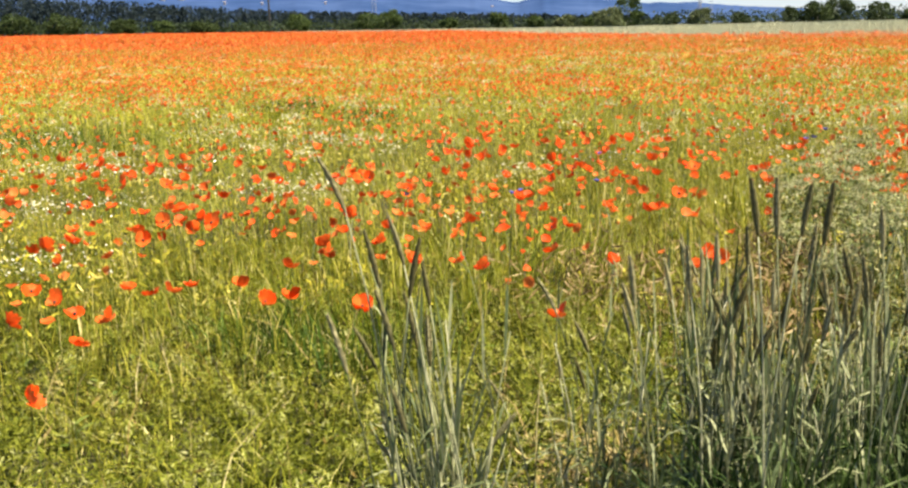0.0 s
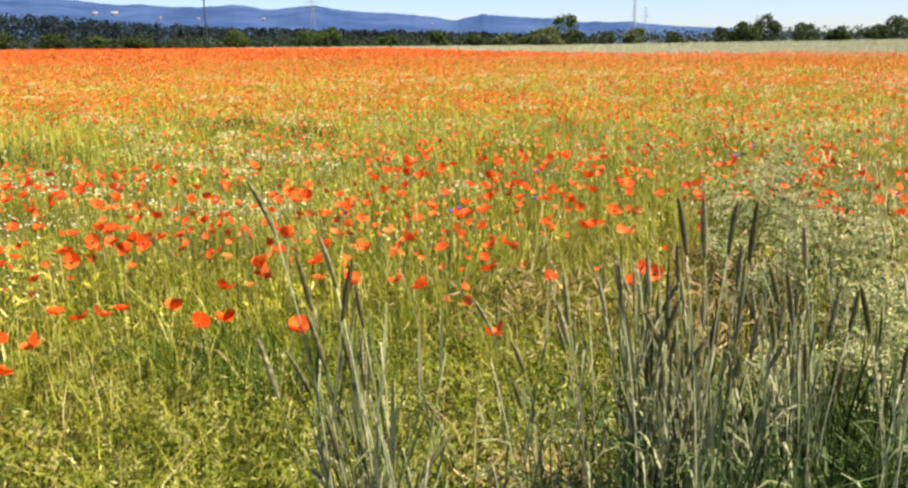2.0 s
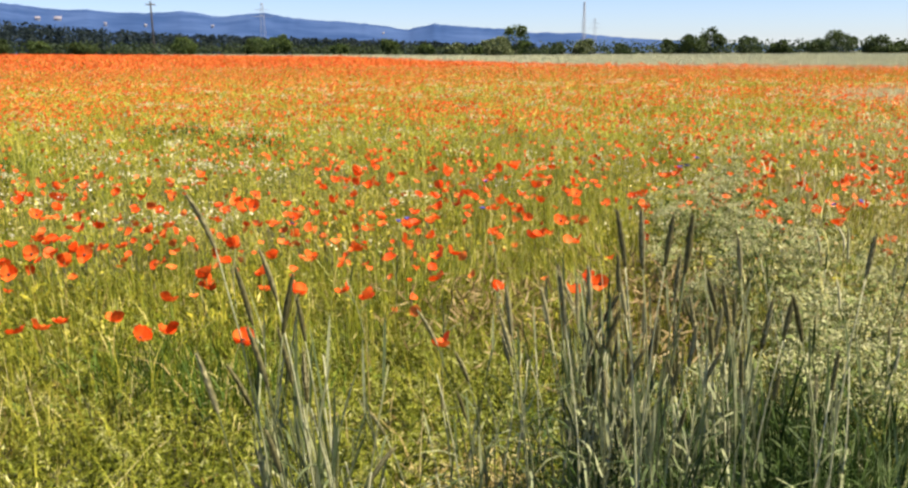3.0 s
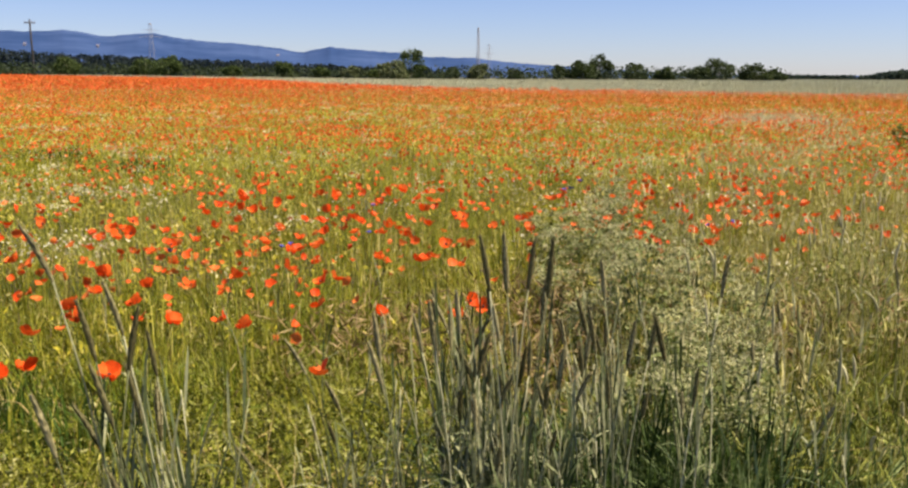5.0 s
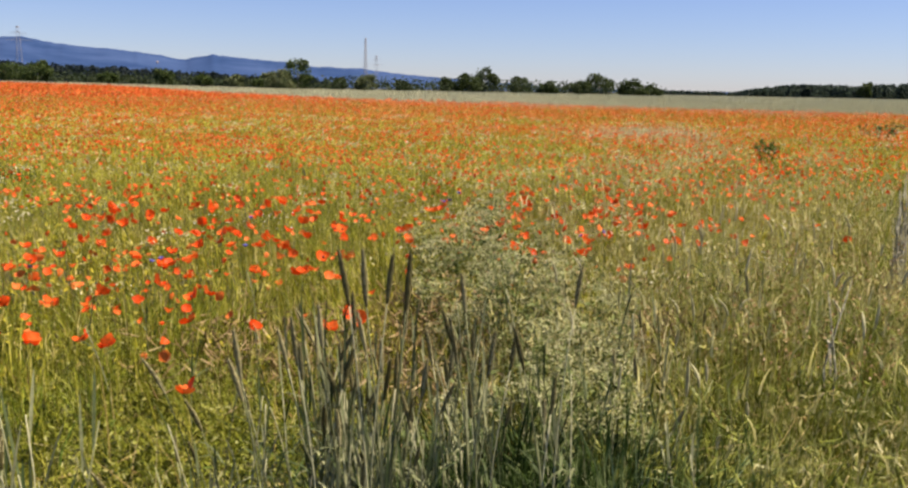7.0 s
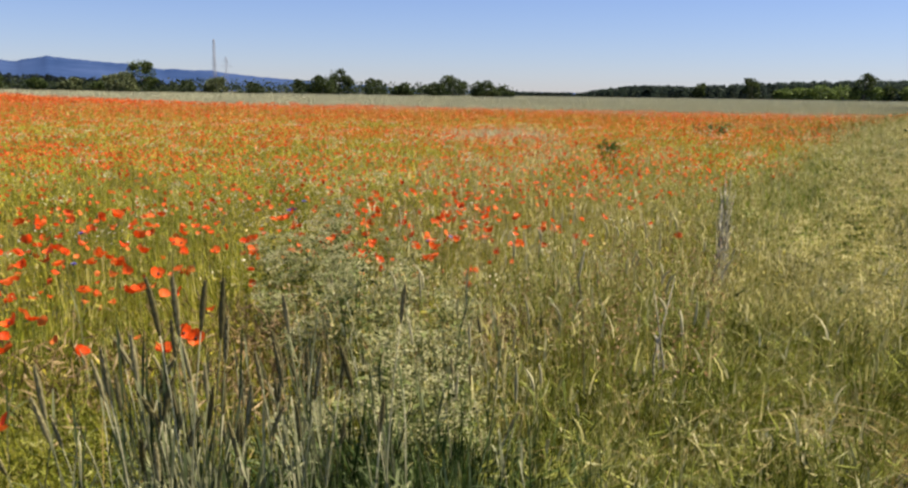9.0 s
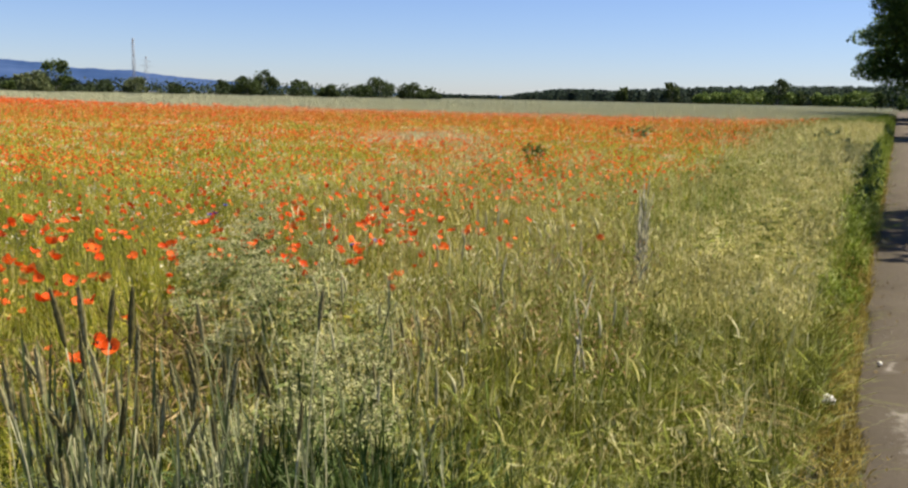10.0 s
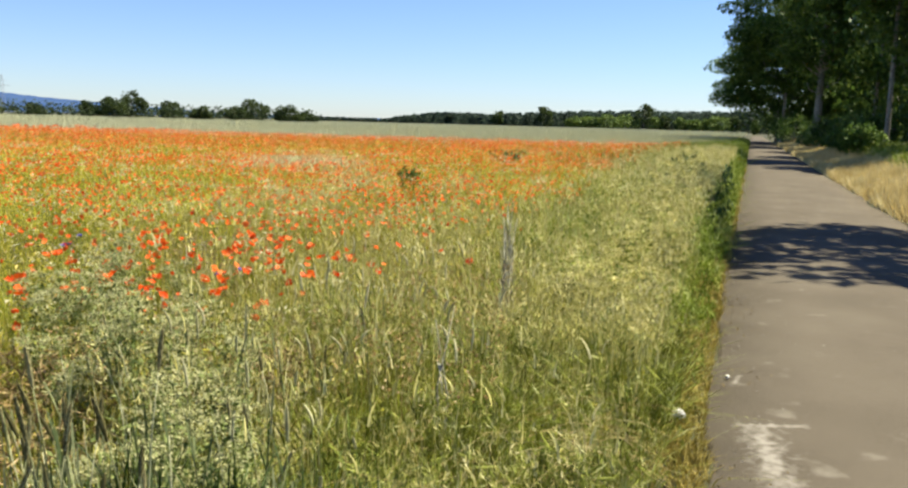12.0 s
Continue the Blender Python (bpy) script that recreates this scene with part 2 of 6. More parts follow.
# ---- plan ----
# the lane: u runs along its near edge, v to the field's side of it
UX, UY = 0.891, 0.454


def uv(x, y):
    return UX * x + UY * (y + 0.12), -UY * x + UX * (y + 0.12)


def xy(u, v):
    return UX * u - UY * v, UY * u + UX * v - 0.12


def smooth(t):
    t = np.clip(t, 0, 1)
    return t * t * (3 - 2 * t)


def vnoise(x, y, scale, seed):
    """Smooth random patches, 0 to 1, about scale metres wide."""
    x, y = np.asarray(x, float) / scale, np.asarray(y, float) / scale
    i, j = np.floor(x).astype(np.int64), np.floor(y).astype(np.int64)
    fx, fy = smooth(x - i), smooth(y - j)

    def h(a, b):
        n = (a * 374761393 + b * 668265263 + seed * 974634533) & 0x7FFFFFFF
        n = ((n ^ (n >> 13)) * 1274126177) & 0x7FFFFFFF
        return ((n ^ (n >> 16)) & 0xFFFF) / 65535.0
    return (h(i, j) * (1 - fx) + h(i + 1, j) * fx) * (1 - fy) + (h(i, j + 1) * (1 - fx) + h(i + 1, j + 1) * fx) * fy


def lane_edge(u):
    """Where the asphalt begins beside the field: verge plants creep over it at the near bend."""
    return -0.08 * smooth((5.4 - u) / 1.3) * smooth((u - 1.5) / 1.5)


def gz(x, y):
    """Height of the ground: level by the lane, a slow rise of the far field, a bank beyond the lane."""
    x, y = np.asarray(x, float), np.asarray(y, float)
    u, v = uv(x, y)
    far = smooth((y - 30) / 150) * (0.4 + 1.2 * np.clip((30 - x) / 110, 0, 1)) * (v > 0)
    bank = 0.55 * smooth((-v - 3.3) / 2.6) * smooth((u - 6) / 14)
    rough = 0.05 * (vnoise(x, y, 0.7, 3) - 0.5) * smooth((v - 0.1) / 0.5) + 0.12 * (vnoise(x, y, 2.5, 5) - 0.5) * smooth((-v - 3.5) / 1.5)
    dip = -0.05 * smooth((v + 3.0) / 0.1) * smooth((lane_edge(u) - v + 0.08) / 0.1)
    return far + bank + rough + dip


# the far edge of the poppies, beyond which grain stands
EDGE = [(-260, 215), (-40, 172), (0, 152), (10, 105), (17, 82), (22, 71), (31, 63), (41, 53), (55, 41), (66, 33.5)]


def in_poppies(x, y):
    ex = np.array([p[0] for p in EDGE], float)
    ey = np.array([p[1] for p in EDGE], float)
    return (y < np.interp(x, ex, ey) + 2.5 * (vnoise(x, y, 6, 17) - 0.5)) & (uv(x, y)[1] > 0)


# ---- mesh helpers ----
def tri_mesh(name, verts, tris, mat, smooth_faces=False):
    me = bpy.data.meshes.new(name)
    verts, tris = np.asarray(verts, np.float32).reshape(-1, 3), np.asarray(tris, np.int32).reshape(-1, 3)
    n = len(tris)
    me.vertices.add(len(verts))
    me.vertices.foreach_set("co", verts.ravel())
    me.loops.add(n * 3)
    me.loops.foreach_set("vertex_index", tris.ravel())
    me.polygons.add(n)
    me.polygons.foreach_set("loop_start", np.arange(0, n * 3, 3, dtype=np.int32))
    me.polygons.foreach_set("loop_total", np.full(n, 3, np.int32))
    if smooth_faces:
        me.polygons.foreach_set("use_smooth", np.ones(n, bool))
    me.update(calc_edges=True)
    me.materials.append(mat)
    return me


def join(*pieces):
    vs, ts, k = [], [], 0
    for v, t in pieces:
        v, t = np.asarray(v, float).reshape(-1, 3), np.asarray(t, int).reshape(-1, 3)
        vs.append(v)
        ts.append(t + k)
        k += len(v)
    return np.concatenate(vs), np.concatenate(ts)


def stuff(name, pieces, mat, label, category):
    return tagged(new(name, tri_mesh(name, *join(*pieces), mat)), label, category, "", "stuff")


def part(name, vt, mat, parent, label="", smooth_faces=True):
    ob = new(name, tri_mesh(name, vt[0], vt[1], mat, smooth_faces))
    ob.parent = parent
    return tagged(ob, label) if label else ob


def copy_at(ob, m):
    """A copy of a thing at exactly the pose and size m, whatever the size of the first one."""
    return copy_thing(ob, m @ Matrix.Diagonal((1 / ob.scale[0], 1 / ob.scale[1], 1 / ob.scale[2], 1)))


def blades(rng, x, y, z, h, w, lean, segs=2, swirl=0.0, ang=None):
    """Bent tapering blades of grass."""
    n = len(x)
    h, w, lean = (np.broadcast_to(np.asarray(a, float), (n,)) for a in (h, w, lean))
    a, f = rng.uniform(0, 2 * np.pi, n), rng.uniform(0, np.pi, n)
    if swirl:
        a = 4 * np.pi * vnoise(x, y, swirl, 97) + rng.normal(size=n) * 0.8
    if ang is not None:
        a = ang + rng.normal(size=n) * 0.5
    dx, dy, sx, sy = np.cos(a), np.sin(a), np.cos(f), np.sin(f)
    out = np.zeros((n, 2 * segs + 1, 3))
    for k in range(segs + 1):
        s = k / segs
        px = x + dx * lean * h * s ** 1.8
        py = y + dy * lean * h * s ** 1.8
        pz = z + h * (s - 0.35 * lean * s ** 2.5)
        if k == segs:
            out[:, 2 * segs] = np.stack([px, py, pz], 1)
        else:
            ww = w * (0.7 + 0.3 * math.sin(math.pi * min(1, s + 0.35))) * (1 - 0.35 * s) / 2
            out[:, 2 * k] = np.stack([px - sx * ww, py - sy * ww, pz], 1)
            out[:, 2 * k + 1] = np.stack([px + sx * ww, py + sy * ww, pz], 1)
    t = []
    for k in range(segs - 1):
        t += [(2 * k, 2 * k + 1, 2 * k + 3), (2 * k, 2 * k + 3, 2 * k + 2)]
    t.append((2 * segs - 2, 2 * segs - 1, 2 * segs))
    t = np.array(t)
    return out.reshape(-1, 3), (t[None] + (np.arange(n) * (2 * segs + 1))[:, None, None]).reshape(-1, 3)


def tufts(rng, cx, cy, per, height, spread, width):
    """Tussocks: blades that spread outwards from common roots."""
    n = len(cx) * per
    a = rng.uniform(0, 2 * np.pi, n)
    q = np.abs(rng.normal(size=n)) * np.repeat(spread, per)
    x, y = np.repeat(cx, per) + q * np.cos(a), np.repeat(cy, per) + q * np.sin(a)
    h = np.repeat(height, per) * rng.uniform(0.45, 1.15, n)
    return blades(rng, x, y, gz(x, y) - 0.01, h, np.repeat(width, per) * rng.uniform(0.5, 1.3, n), rng.uniform(0.1, 1.2, n), 2, 0.0, a)


def leaflets(rng, c, size, aspect=0.5, up=0.6, rise=0.0):
    """Small pointed leaves, folded along the middle, turned at random; rise: how far they stand upright."""
    n = len(c)
    size = np.broadcast_to(np.asarray(size, float), (n,))[:, None]
    d = rng.normal(size=(n, 3))
    d[:, 2] += rise
    d /= np.linalg.norm(d, axis=1)[:, None]
    q = rng.normal(size=(n, 3))
    q[:, 2] += up
    s = np.cross(d, q)
    s /= np.linalg.norm(s, axis=1)[:, None] + 1e-9
    nn = np.cross(s, d)
    v = np.stack([c - d * size / 2, c + s * size * aspect / 2 - nn * size * 0.06, c + d * size / 2, c - s * size * aspect / 2 - nn * size * 0.06], 1)
    t = np.array([(0, 1, 2), (0, 2, 3)])
    return v.reshape(-1, 3), (t[None] + (np.arange(n) * 4)[:, None, None]).reshape(-1, 3)


def cups(rng, c, r, k=5, tilt=0.5):
    """Open flower bowls of k triangles."""
    n = len(c)
    r = np.broadcast_to(np.asarray(r, float), (n,))[:, None]
    ax = rng.normal(size=(n, 3)) * tilt
    ax[:, 2] += 1
    ax /= np.linalg.norm(ax, axis=1)[:, None]
    e1 = np.cross(ax, np.array([0.3, 1, 0.1]))
    e1 /= np.linalg.norm(e1, axis=1)[:, None]
    e2 = np.cross(ax, e1)
    a0 = rng.uniform(0, 2 * np.pi, (n, 1))
    vs = [c - ax * r * 0.35]
    for i in range(k):
        a = a0 + 2 * np.pi * i / k + rng.uniform(-0.2, 0.2, (n, 1))
        rr = r * rng.uniform(0.65, 1.2, (n, 1))
        vs.append(c + (e1 * np.cos(a) + e2 * np.sin(a)) * rr + ax * r * rng.uniform(0.1, 0.6, (n, 1)))
    v = np.stack(vs, 1)
    t = np.array([(0, 1 + i, 1 + (i + 1) % k) for i in range(k)])
    return v.reshape(-1, 3), (t[None] + (np.arange(n) * (k + 1))[:, None, None]).reshape(-1, 3)


def tube(pts, radii, sides=5):
    pts = [Vector(p) for p in pts]
    vs, ts = [], []
    for i, p in enumerate(pts):
        w = (pts[min(i + 1, len(pts) - 1)] - pts[max(i - 1, 0)]).normalized()
        e1 = w.cross(Vector((0.31, 0.95, 0.05))).normalized()
        e2 = w.cross(e1)
        for k in range(sides):
            a = 2 * math.pi * k / sides
            vs.append(p + (e1 * math.cos(a) + e2 * math.sin(a)) * radii[i])
    for i in range(len(pts) - 1):
        for k in range(sides):
            a, b = i * sides + k, i * sides + (k + 1) % sides
            ts += [(a, b, b + sides), (a, b + sides, a + sides)]
    top = (len(pts) - 1) * sides
    ts += [(top, top + k, top + k + 1) for k in range(1, sides - 1)]
    return np.array([tuple(v) for v in vs]), np.array(ts)


def strip(pts, widths, side):
    """A leaf blade along pts, creased in the middle."""
    vs, ts = [], []
    side = Vector(side).normalized()
    for p, w in zip(pts, widths):
        p = Vector(p)
        vs += [p - side * w / 2, p - Vector((0, 0, w * 0.2)), p + side * w / 2]
    for i in range(len(pts) - 1):
        a = 3 * i
        for k in (0, 1):
            ts += [(a + k, a + k + 1, a + k + 4), (a + k, a + k + 4, a + k + 3)]
    return np.array([tuple(v) for v in vs]), np.array(ts)


def scatter(rng, n, r0, r1, a0, a1, power=1.0):
    """Points by distance from the standpoint and azimuth; power 1: as many in each metre of distance, 2: even over the ground."""
    r = (r0 ** power + rng.uniform(0, 1, n) * (r1 ** power - r0 ** power)) ** (1 / power)
    a = np.radians(rng.uniform(a0, a1, n))
    return r * np.sin(a), r * np.cos(a), r


# ---- ground, lane ----
def ground_sheet():
    m, nt, p, out = node_mat("field_soil")
    near = ramp(nt, [(0.036, 0.03, 0.011), (0.054, 0.05, 0.014), (0.052, 0.058, 0.012), (0.09, 0.075, 0.028)], noise_fac(nt, 1.7, 6.0, 0.3, 0.7))
    f = noise_fac(nt, 35.0, 5.0, 0.2, 0.8)
    c = mixed(nt, near, (0.03, 0.027, 0.01), f)
    nt.links.new(c, p.inputs["Base Color"])
    p.inputs["Roughness"].default_value = 0.95
    b = nt.nodes.new("ShaderNodeBump")
    b.inputs["Strength"].default_value, b.inputs["Distance"].default_value = 0.7, 0.04
    nt.links.new(f, b.inputs["Height"])
    nt.links.new(b.outputs[0], p.inputs["Normal"])
    us = np.concatenate([[-4500, -2000, -800, -300, -120, -60, -30, -15], np.arange(-8, 24, 0.4), np.arange(24, 80, 2.0), np.arange(80, 320, 12.0), [350, 450, 700, 1200, 2200, 4500]])
    vs = np.concatenate([[-4500, -2000, -800, -300, -120, -60, -30, -20, -15, -12, -10, -8.5, -7.5], np.arange(-7, -3.0, 0.4),
                         [-3.0, -2.9, -1.5, -0.03, 0.07], np.arange(0.3, 16, 0.45), np.arange(16, 60, 2.5), np.arange(60, 320, 12.0), [350, 450, 700, 1200, 2200, 4500]])
    U, V = np.meshgrid(us, vs, indexing="ij")
    X, Y = xy(U, V)
    Z = gz(X, Y)
    verts = np.stack([X, Y, Z], 2).reshape(-1, 3)
    nv = len(vs)
    i, j = np.meshgrid(np.arange(len(us) - 1), np.arange(nv - 1), indexing="ij")
    a = (i * nv + j).ravel()
    t = np.concatenate([np.stack([a, a + nv, a + nv + 1], 1), np.stack([a, a + nv + 1, a + 1], 1)])
    tagged(new("ground", tri_mesh("ground", verts, t, m, True)), "dry brown soil of the field with thin weeds", "ground", "", "structure")


ground_sheet()


def streak(nt, x0, y0, x1, y1, wide, strength):
    """A broken smear between two points of the ground, 0 to strength."""
    ln = math.hypot(x1 - x0, y1 - y0)
    dx, dy = (x1 - x0) / ln, (y1 - y0) / ln

    def calc(op, a, b=0.0, c=0.0):
        m = nt.nodes.new("ShaderNodeMath")
        m.operation = op
        for i, q in enumerate((a, b, c)):
            if isinstance(q, float):
                m.inputs[i].default_value = q
            else:
                nt.links.new(q, m.inputs[i])
        return m.outputs[0]
    g = nt.nodes.new("ShaderNodeNewGeometry")
    sep = nt.nodes.new("ShaderNodeSeparateXYZ")
    nt.links.new(g.outputs["Position"], sep.inputs[0])
    px, py = calc("SUBTRACT", sep.outputs[0], x0), calc("SUBTRACT", sep.outputs[1], y0)
    along = calc("ADD", calc("MULTIPLY", px, dx), calc("MULTIPLY", py, dy))
    across = calc("ABSOLUTE", calc("ADD", calc("MULTIPLY", px, -dy), calc("MULTIPLY", py, dx)))
    ends = calc("SUBTRACT", 1.0, calc("ABSOLUTE", calc("SUBTRACT", calc("DIVIDE", along, ln / 2), 1.0)))
    body = calc("MINIMUM", calc("MULTIPLY", ends, 3.0), calc("SUBTRACT", 1.0, calc("DIVIDE", across, wide)))
    blot = calc("ADD", body, calc("MULTIPLY", noise_fac(nt, 19.0, 10.0, 0.25, 0.75), 1.5))
    m = nt.nodes.new("ShaderNodeMapRange")
    m.inputs[1].default_value, m.inputs[2].default_value, m.inputs[4].default_value = 0.8, 1.9, strength
    nt.links.new(calc("MULTIPLY", blot, calc("GREATER_THAN", body, -0.6)), m.inputs[0])
    return m.outputs[0]


def lane():
    m, nt, p, out = node_mat("worn_asphalt")
    base = ramp(nt, [(0.066, 0.054, 0.038), (0.083, 0.068, 0.049), (0.099, 0.083, 0.06)], noise_fac(nt, 0.9, 6.0, 0.3, 0.7))
    grit = noise_fac(nt, 160.0, 3.0, 0.3, 0.7)
    c = mixed(nt, base, (0.138, 0.117, 0.087), grit)
    c = mixed(nt, base, c, 0.5)
    stains = noise_fac(nt, 3.3, 7.0, 0.62, 0.74)
    c = mixed(nt, c, (0.158, 0.138, 0.107), stains)
    for (x0, y0), (x1, y1), wide, strength in (((4.75, 1.96), (3.85, 1.32), 0.13, 0.42), ((4.6, 1.86), (4.1, 1.5), 0.07, 0.4), ((4.62, 2.0), (4.9, 1.7), 0.04, 0.4), ((5.55, 2.46), (5.3, 2.38), 0.025, 0.5), ((6.2, 1.5), (6.9, 1.75), 0.05, 0.25)):
        c = mixed(nt, c, (0.4, 0.368, 0.312), streak(nt, x0, y0, x1, y1, wide, strength))
    nt.links.new(c, p.inputs["Base Color"])
    p.inputs["Roughness"].default_value, p.inputs["Specular IOR Level"].default_value = 0.95, 0.15
    b = nt.nodes.new("ShaderNodeBump")
    b.inputs["Strength"].default_value, b.inputs["Distance"].default_value = 0.4, 0.006
    nt.links.new(grit, b.inputs["Height"])
    nt.links.new(b.outputs[0], p.inputs["Normal"])
    us = np.concatenate([np.arange(-60, -6, 3.0), np.arange(-6, 30, 0.12), np.arange(30, 260, 2.0)])
    left = lane_edge(us) + 0.03 * (vnoise(us, us * 0, 0.35, 7) - 0.5) * 2 + 0.06 * (vnoise(us, us * 0, 1.7, 8) - 0.5) * 2
    right = -2.9 + 0.05 * (vnoise(us, us * 0, 0.5, 9) - 0.5) * 2 + 0.1 * (vnoise(us, us * 0, 2.2, 10) - 0.5) * 2
    rows = []
    for k, s in enumerate((0.0, 0.012, 0.25, 0.5, 0.75, 0.988, 1.0)):
        v = left + (right - left) * s
        z = np.full_like(us, (-0.06, 0.0, 0.018, 0.025, 0.018, 0.0, -0.06)[k])
        x, y = xy(us, v)
        rows.append(np.stack([x, y, z], 1))
    verts = np.stack(rows, 1)
    nv, n = 7, len(us)
    i, j = np.meshgrid(np.arange(n - 1), np.arange(nv - 1), indexing="ij")
    a = (i * nv + j).ravel()
    t = np.concatenate([np.stack([a, a + nv + 1, a + nv], 1), np.stack([a, a + 1, a + nv + 1], 1)])
    tagged(new("road", tri_mesh("road", verts.reshape(-1, 3), t, m, True)), "narrow worn grey-brown asphalt farm lane", "road", "", "structure")


lane()


# ---- hills, far woods ----
HILL_AZ = [-60, -40, -25, -20.5, -18.7, -17.1, -15.9, -14.2, -12.0, -10.2, -8.4, -7.0, -5.4, -3.5, -0.1, 2.1, 3.9, 5.5, 7.8, 10.3, 12.2, 15.0, 17.0, 20.1, 24, 30, 50]
HILL_EL = [2.3, 2.7, 3.1, 3.05, 2.85, 2.68, 2.76, 2.55, 2.55, 2.68, 2.36, 2.46, 2.62, 2.28, 2.04, 1.8, 1.53, 1.88, 1.68, 1.5, 1.28, 1.24, 0.95, 0.78, 0.5, 0.2, 0.05]
HILL_ROWS = ((2600, -0.05), (2900, 0.28), (3250, 0.55), (3600, 0.8), (4000, 1.0), (4300, 0.5))


def hills():
    m, nt, p, out = node_mat("hazed_blue_hills")
    # Distance haze is painted in: wooded slopes get these blues as base colour.
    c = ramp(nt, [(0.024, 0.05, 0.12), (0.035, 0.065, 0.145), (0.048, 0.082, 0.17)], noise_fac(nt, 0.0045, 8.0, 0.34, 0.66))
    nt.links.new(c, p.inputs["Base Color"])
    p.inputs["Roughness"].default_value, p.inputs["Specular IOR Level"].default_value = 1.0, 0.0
    az, el = HILL_AZ, HILL_EL
    a = np.arange(-60, 50, 0.15)
    e = np.interp(a, az, el) + 0.06 * (vnoise(a, a * 0, 0.35, 1) - 0.5) + 0.05 * (vnoise(a, a * 0, 1.1, 2) - 0.5)
    rows = []
    for r, s in HILL_ROWS:
        h = 1.5 + r * np.tan(np.radians(e)) * s * (1 + 0.25 * (1 - s) * (vnoise(a, a * 0 + r, 1.6, 11) - 0.5))
        rows.append(np.stack([r * np.sin(np.radians(a)), r * np.cos(np.radians(a)), h], 1))
    verts = np.stack(rows, 1)
    nv, n = len(rows), len(a)
    i, j = np.meshgrid(np.arange(n - 1), np.arange(nv - 1), indexing="ij")
    k = (i * nv + j).ravel()
    t = np.concatenate([np.stack([k, k + nv, k + nv + 1], 1), np.stack([k, k + nv + 1, k + 1], 1)])
    tagged(new("backdrop", tri_mesh("backdrop", verts.reshape(-1, 3), t, m, True)), "long wooded hill range with blue distance haze in its colour", "hills", "", "structure")


hills()


def wood(name, seed, a0, a1, r, depth, prof, n, card, mat, label):
    """A far wood: crowns side by side, of many clumps of leaves."""
    rng = np.random.default_rng(seed)
    pa, pe = [q[0] for q in prof], [q[1] for q in prof]
    cs = []
    for _ in range(n):
        a = rng.uniform(a0, a1)
        rr = r + rng.uniform(0, depth)
        h = (1.6 + rr * math.tan(radians(np.interp(a, pa, pe)))) * rng.uniform(0.78, 1.0)
        cone = rng.uniform() < 0.15
        w = h * (rng.uniform(0.16, 0.24) if cone else rng.uniform(0.3, 0.5))
        k = 72
        s = rng.uniform(0, 1, k) ** 0.8
        ang = rng.uniform(0, 2 * np.pi, k)
        rad = w * np.sqrt(rng.uniform(0.1, 1, k)) * ((1.05 - s) if cone else np.sqrt(np.clip(1 - (1.7 * s - 0.7) ** 2, 0.04, 1)))
        x0, y0 = rr * math.sin(radians(a)), rr * math.cos(radians(a))
        cs.append(np.stack([x0 + rad * np.cos(ang), y0 + rad * np.sin(ang), h * (0.03 + 0.97 * s)], 1))
    c = np.concatenate(cs)
    return stuff(name, [leaflets(rng, c, rng.uniform(0.6, 1.4, len(c)) * card, 0.8, 0.8)], mat, label, "forest")


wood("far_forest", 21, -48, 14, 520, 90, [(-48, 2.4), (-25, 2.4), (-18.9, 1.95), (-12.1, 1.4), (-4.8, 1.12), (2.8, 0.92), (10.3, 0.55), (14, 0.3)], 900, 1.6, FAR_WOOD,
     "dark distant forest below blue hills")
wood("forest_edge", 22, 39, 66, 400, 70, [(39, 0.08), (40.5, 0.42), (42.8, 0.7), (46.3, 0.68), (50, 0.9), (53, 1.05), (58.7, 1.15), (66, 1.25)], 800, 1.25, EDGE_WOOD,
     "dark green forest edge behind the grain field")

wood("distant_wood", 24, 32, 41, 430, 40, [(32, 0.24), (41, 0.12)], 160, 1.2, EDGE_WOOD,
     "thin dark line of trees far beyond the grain")


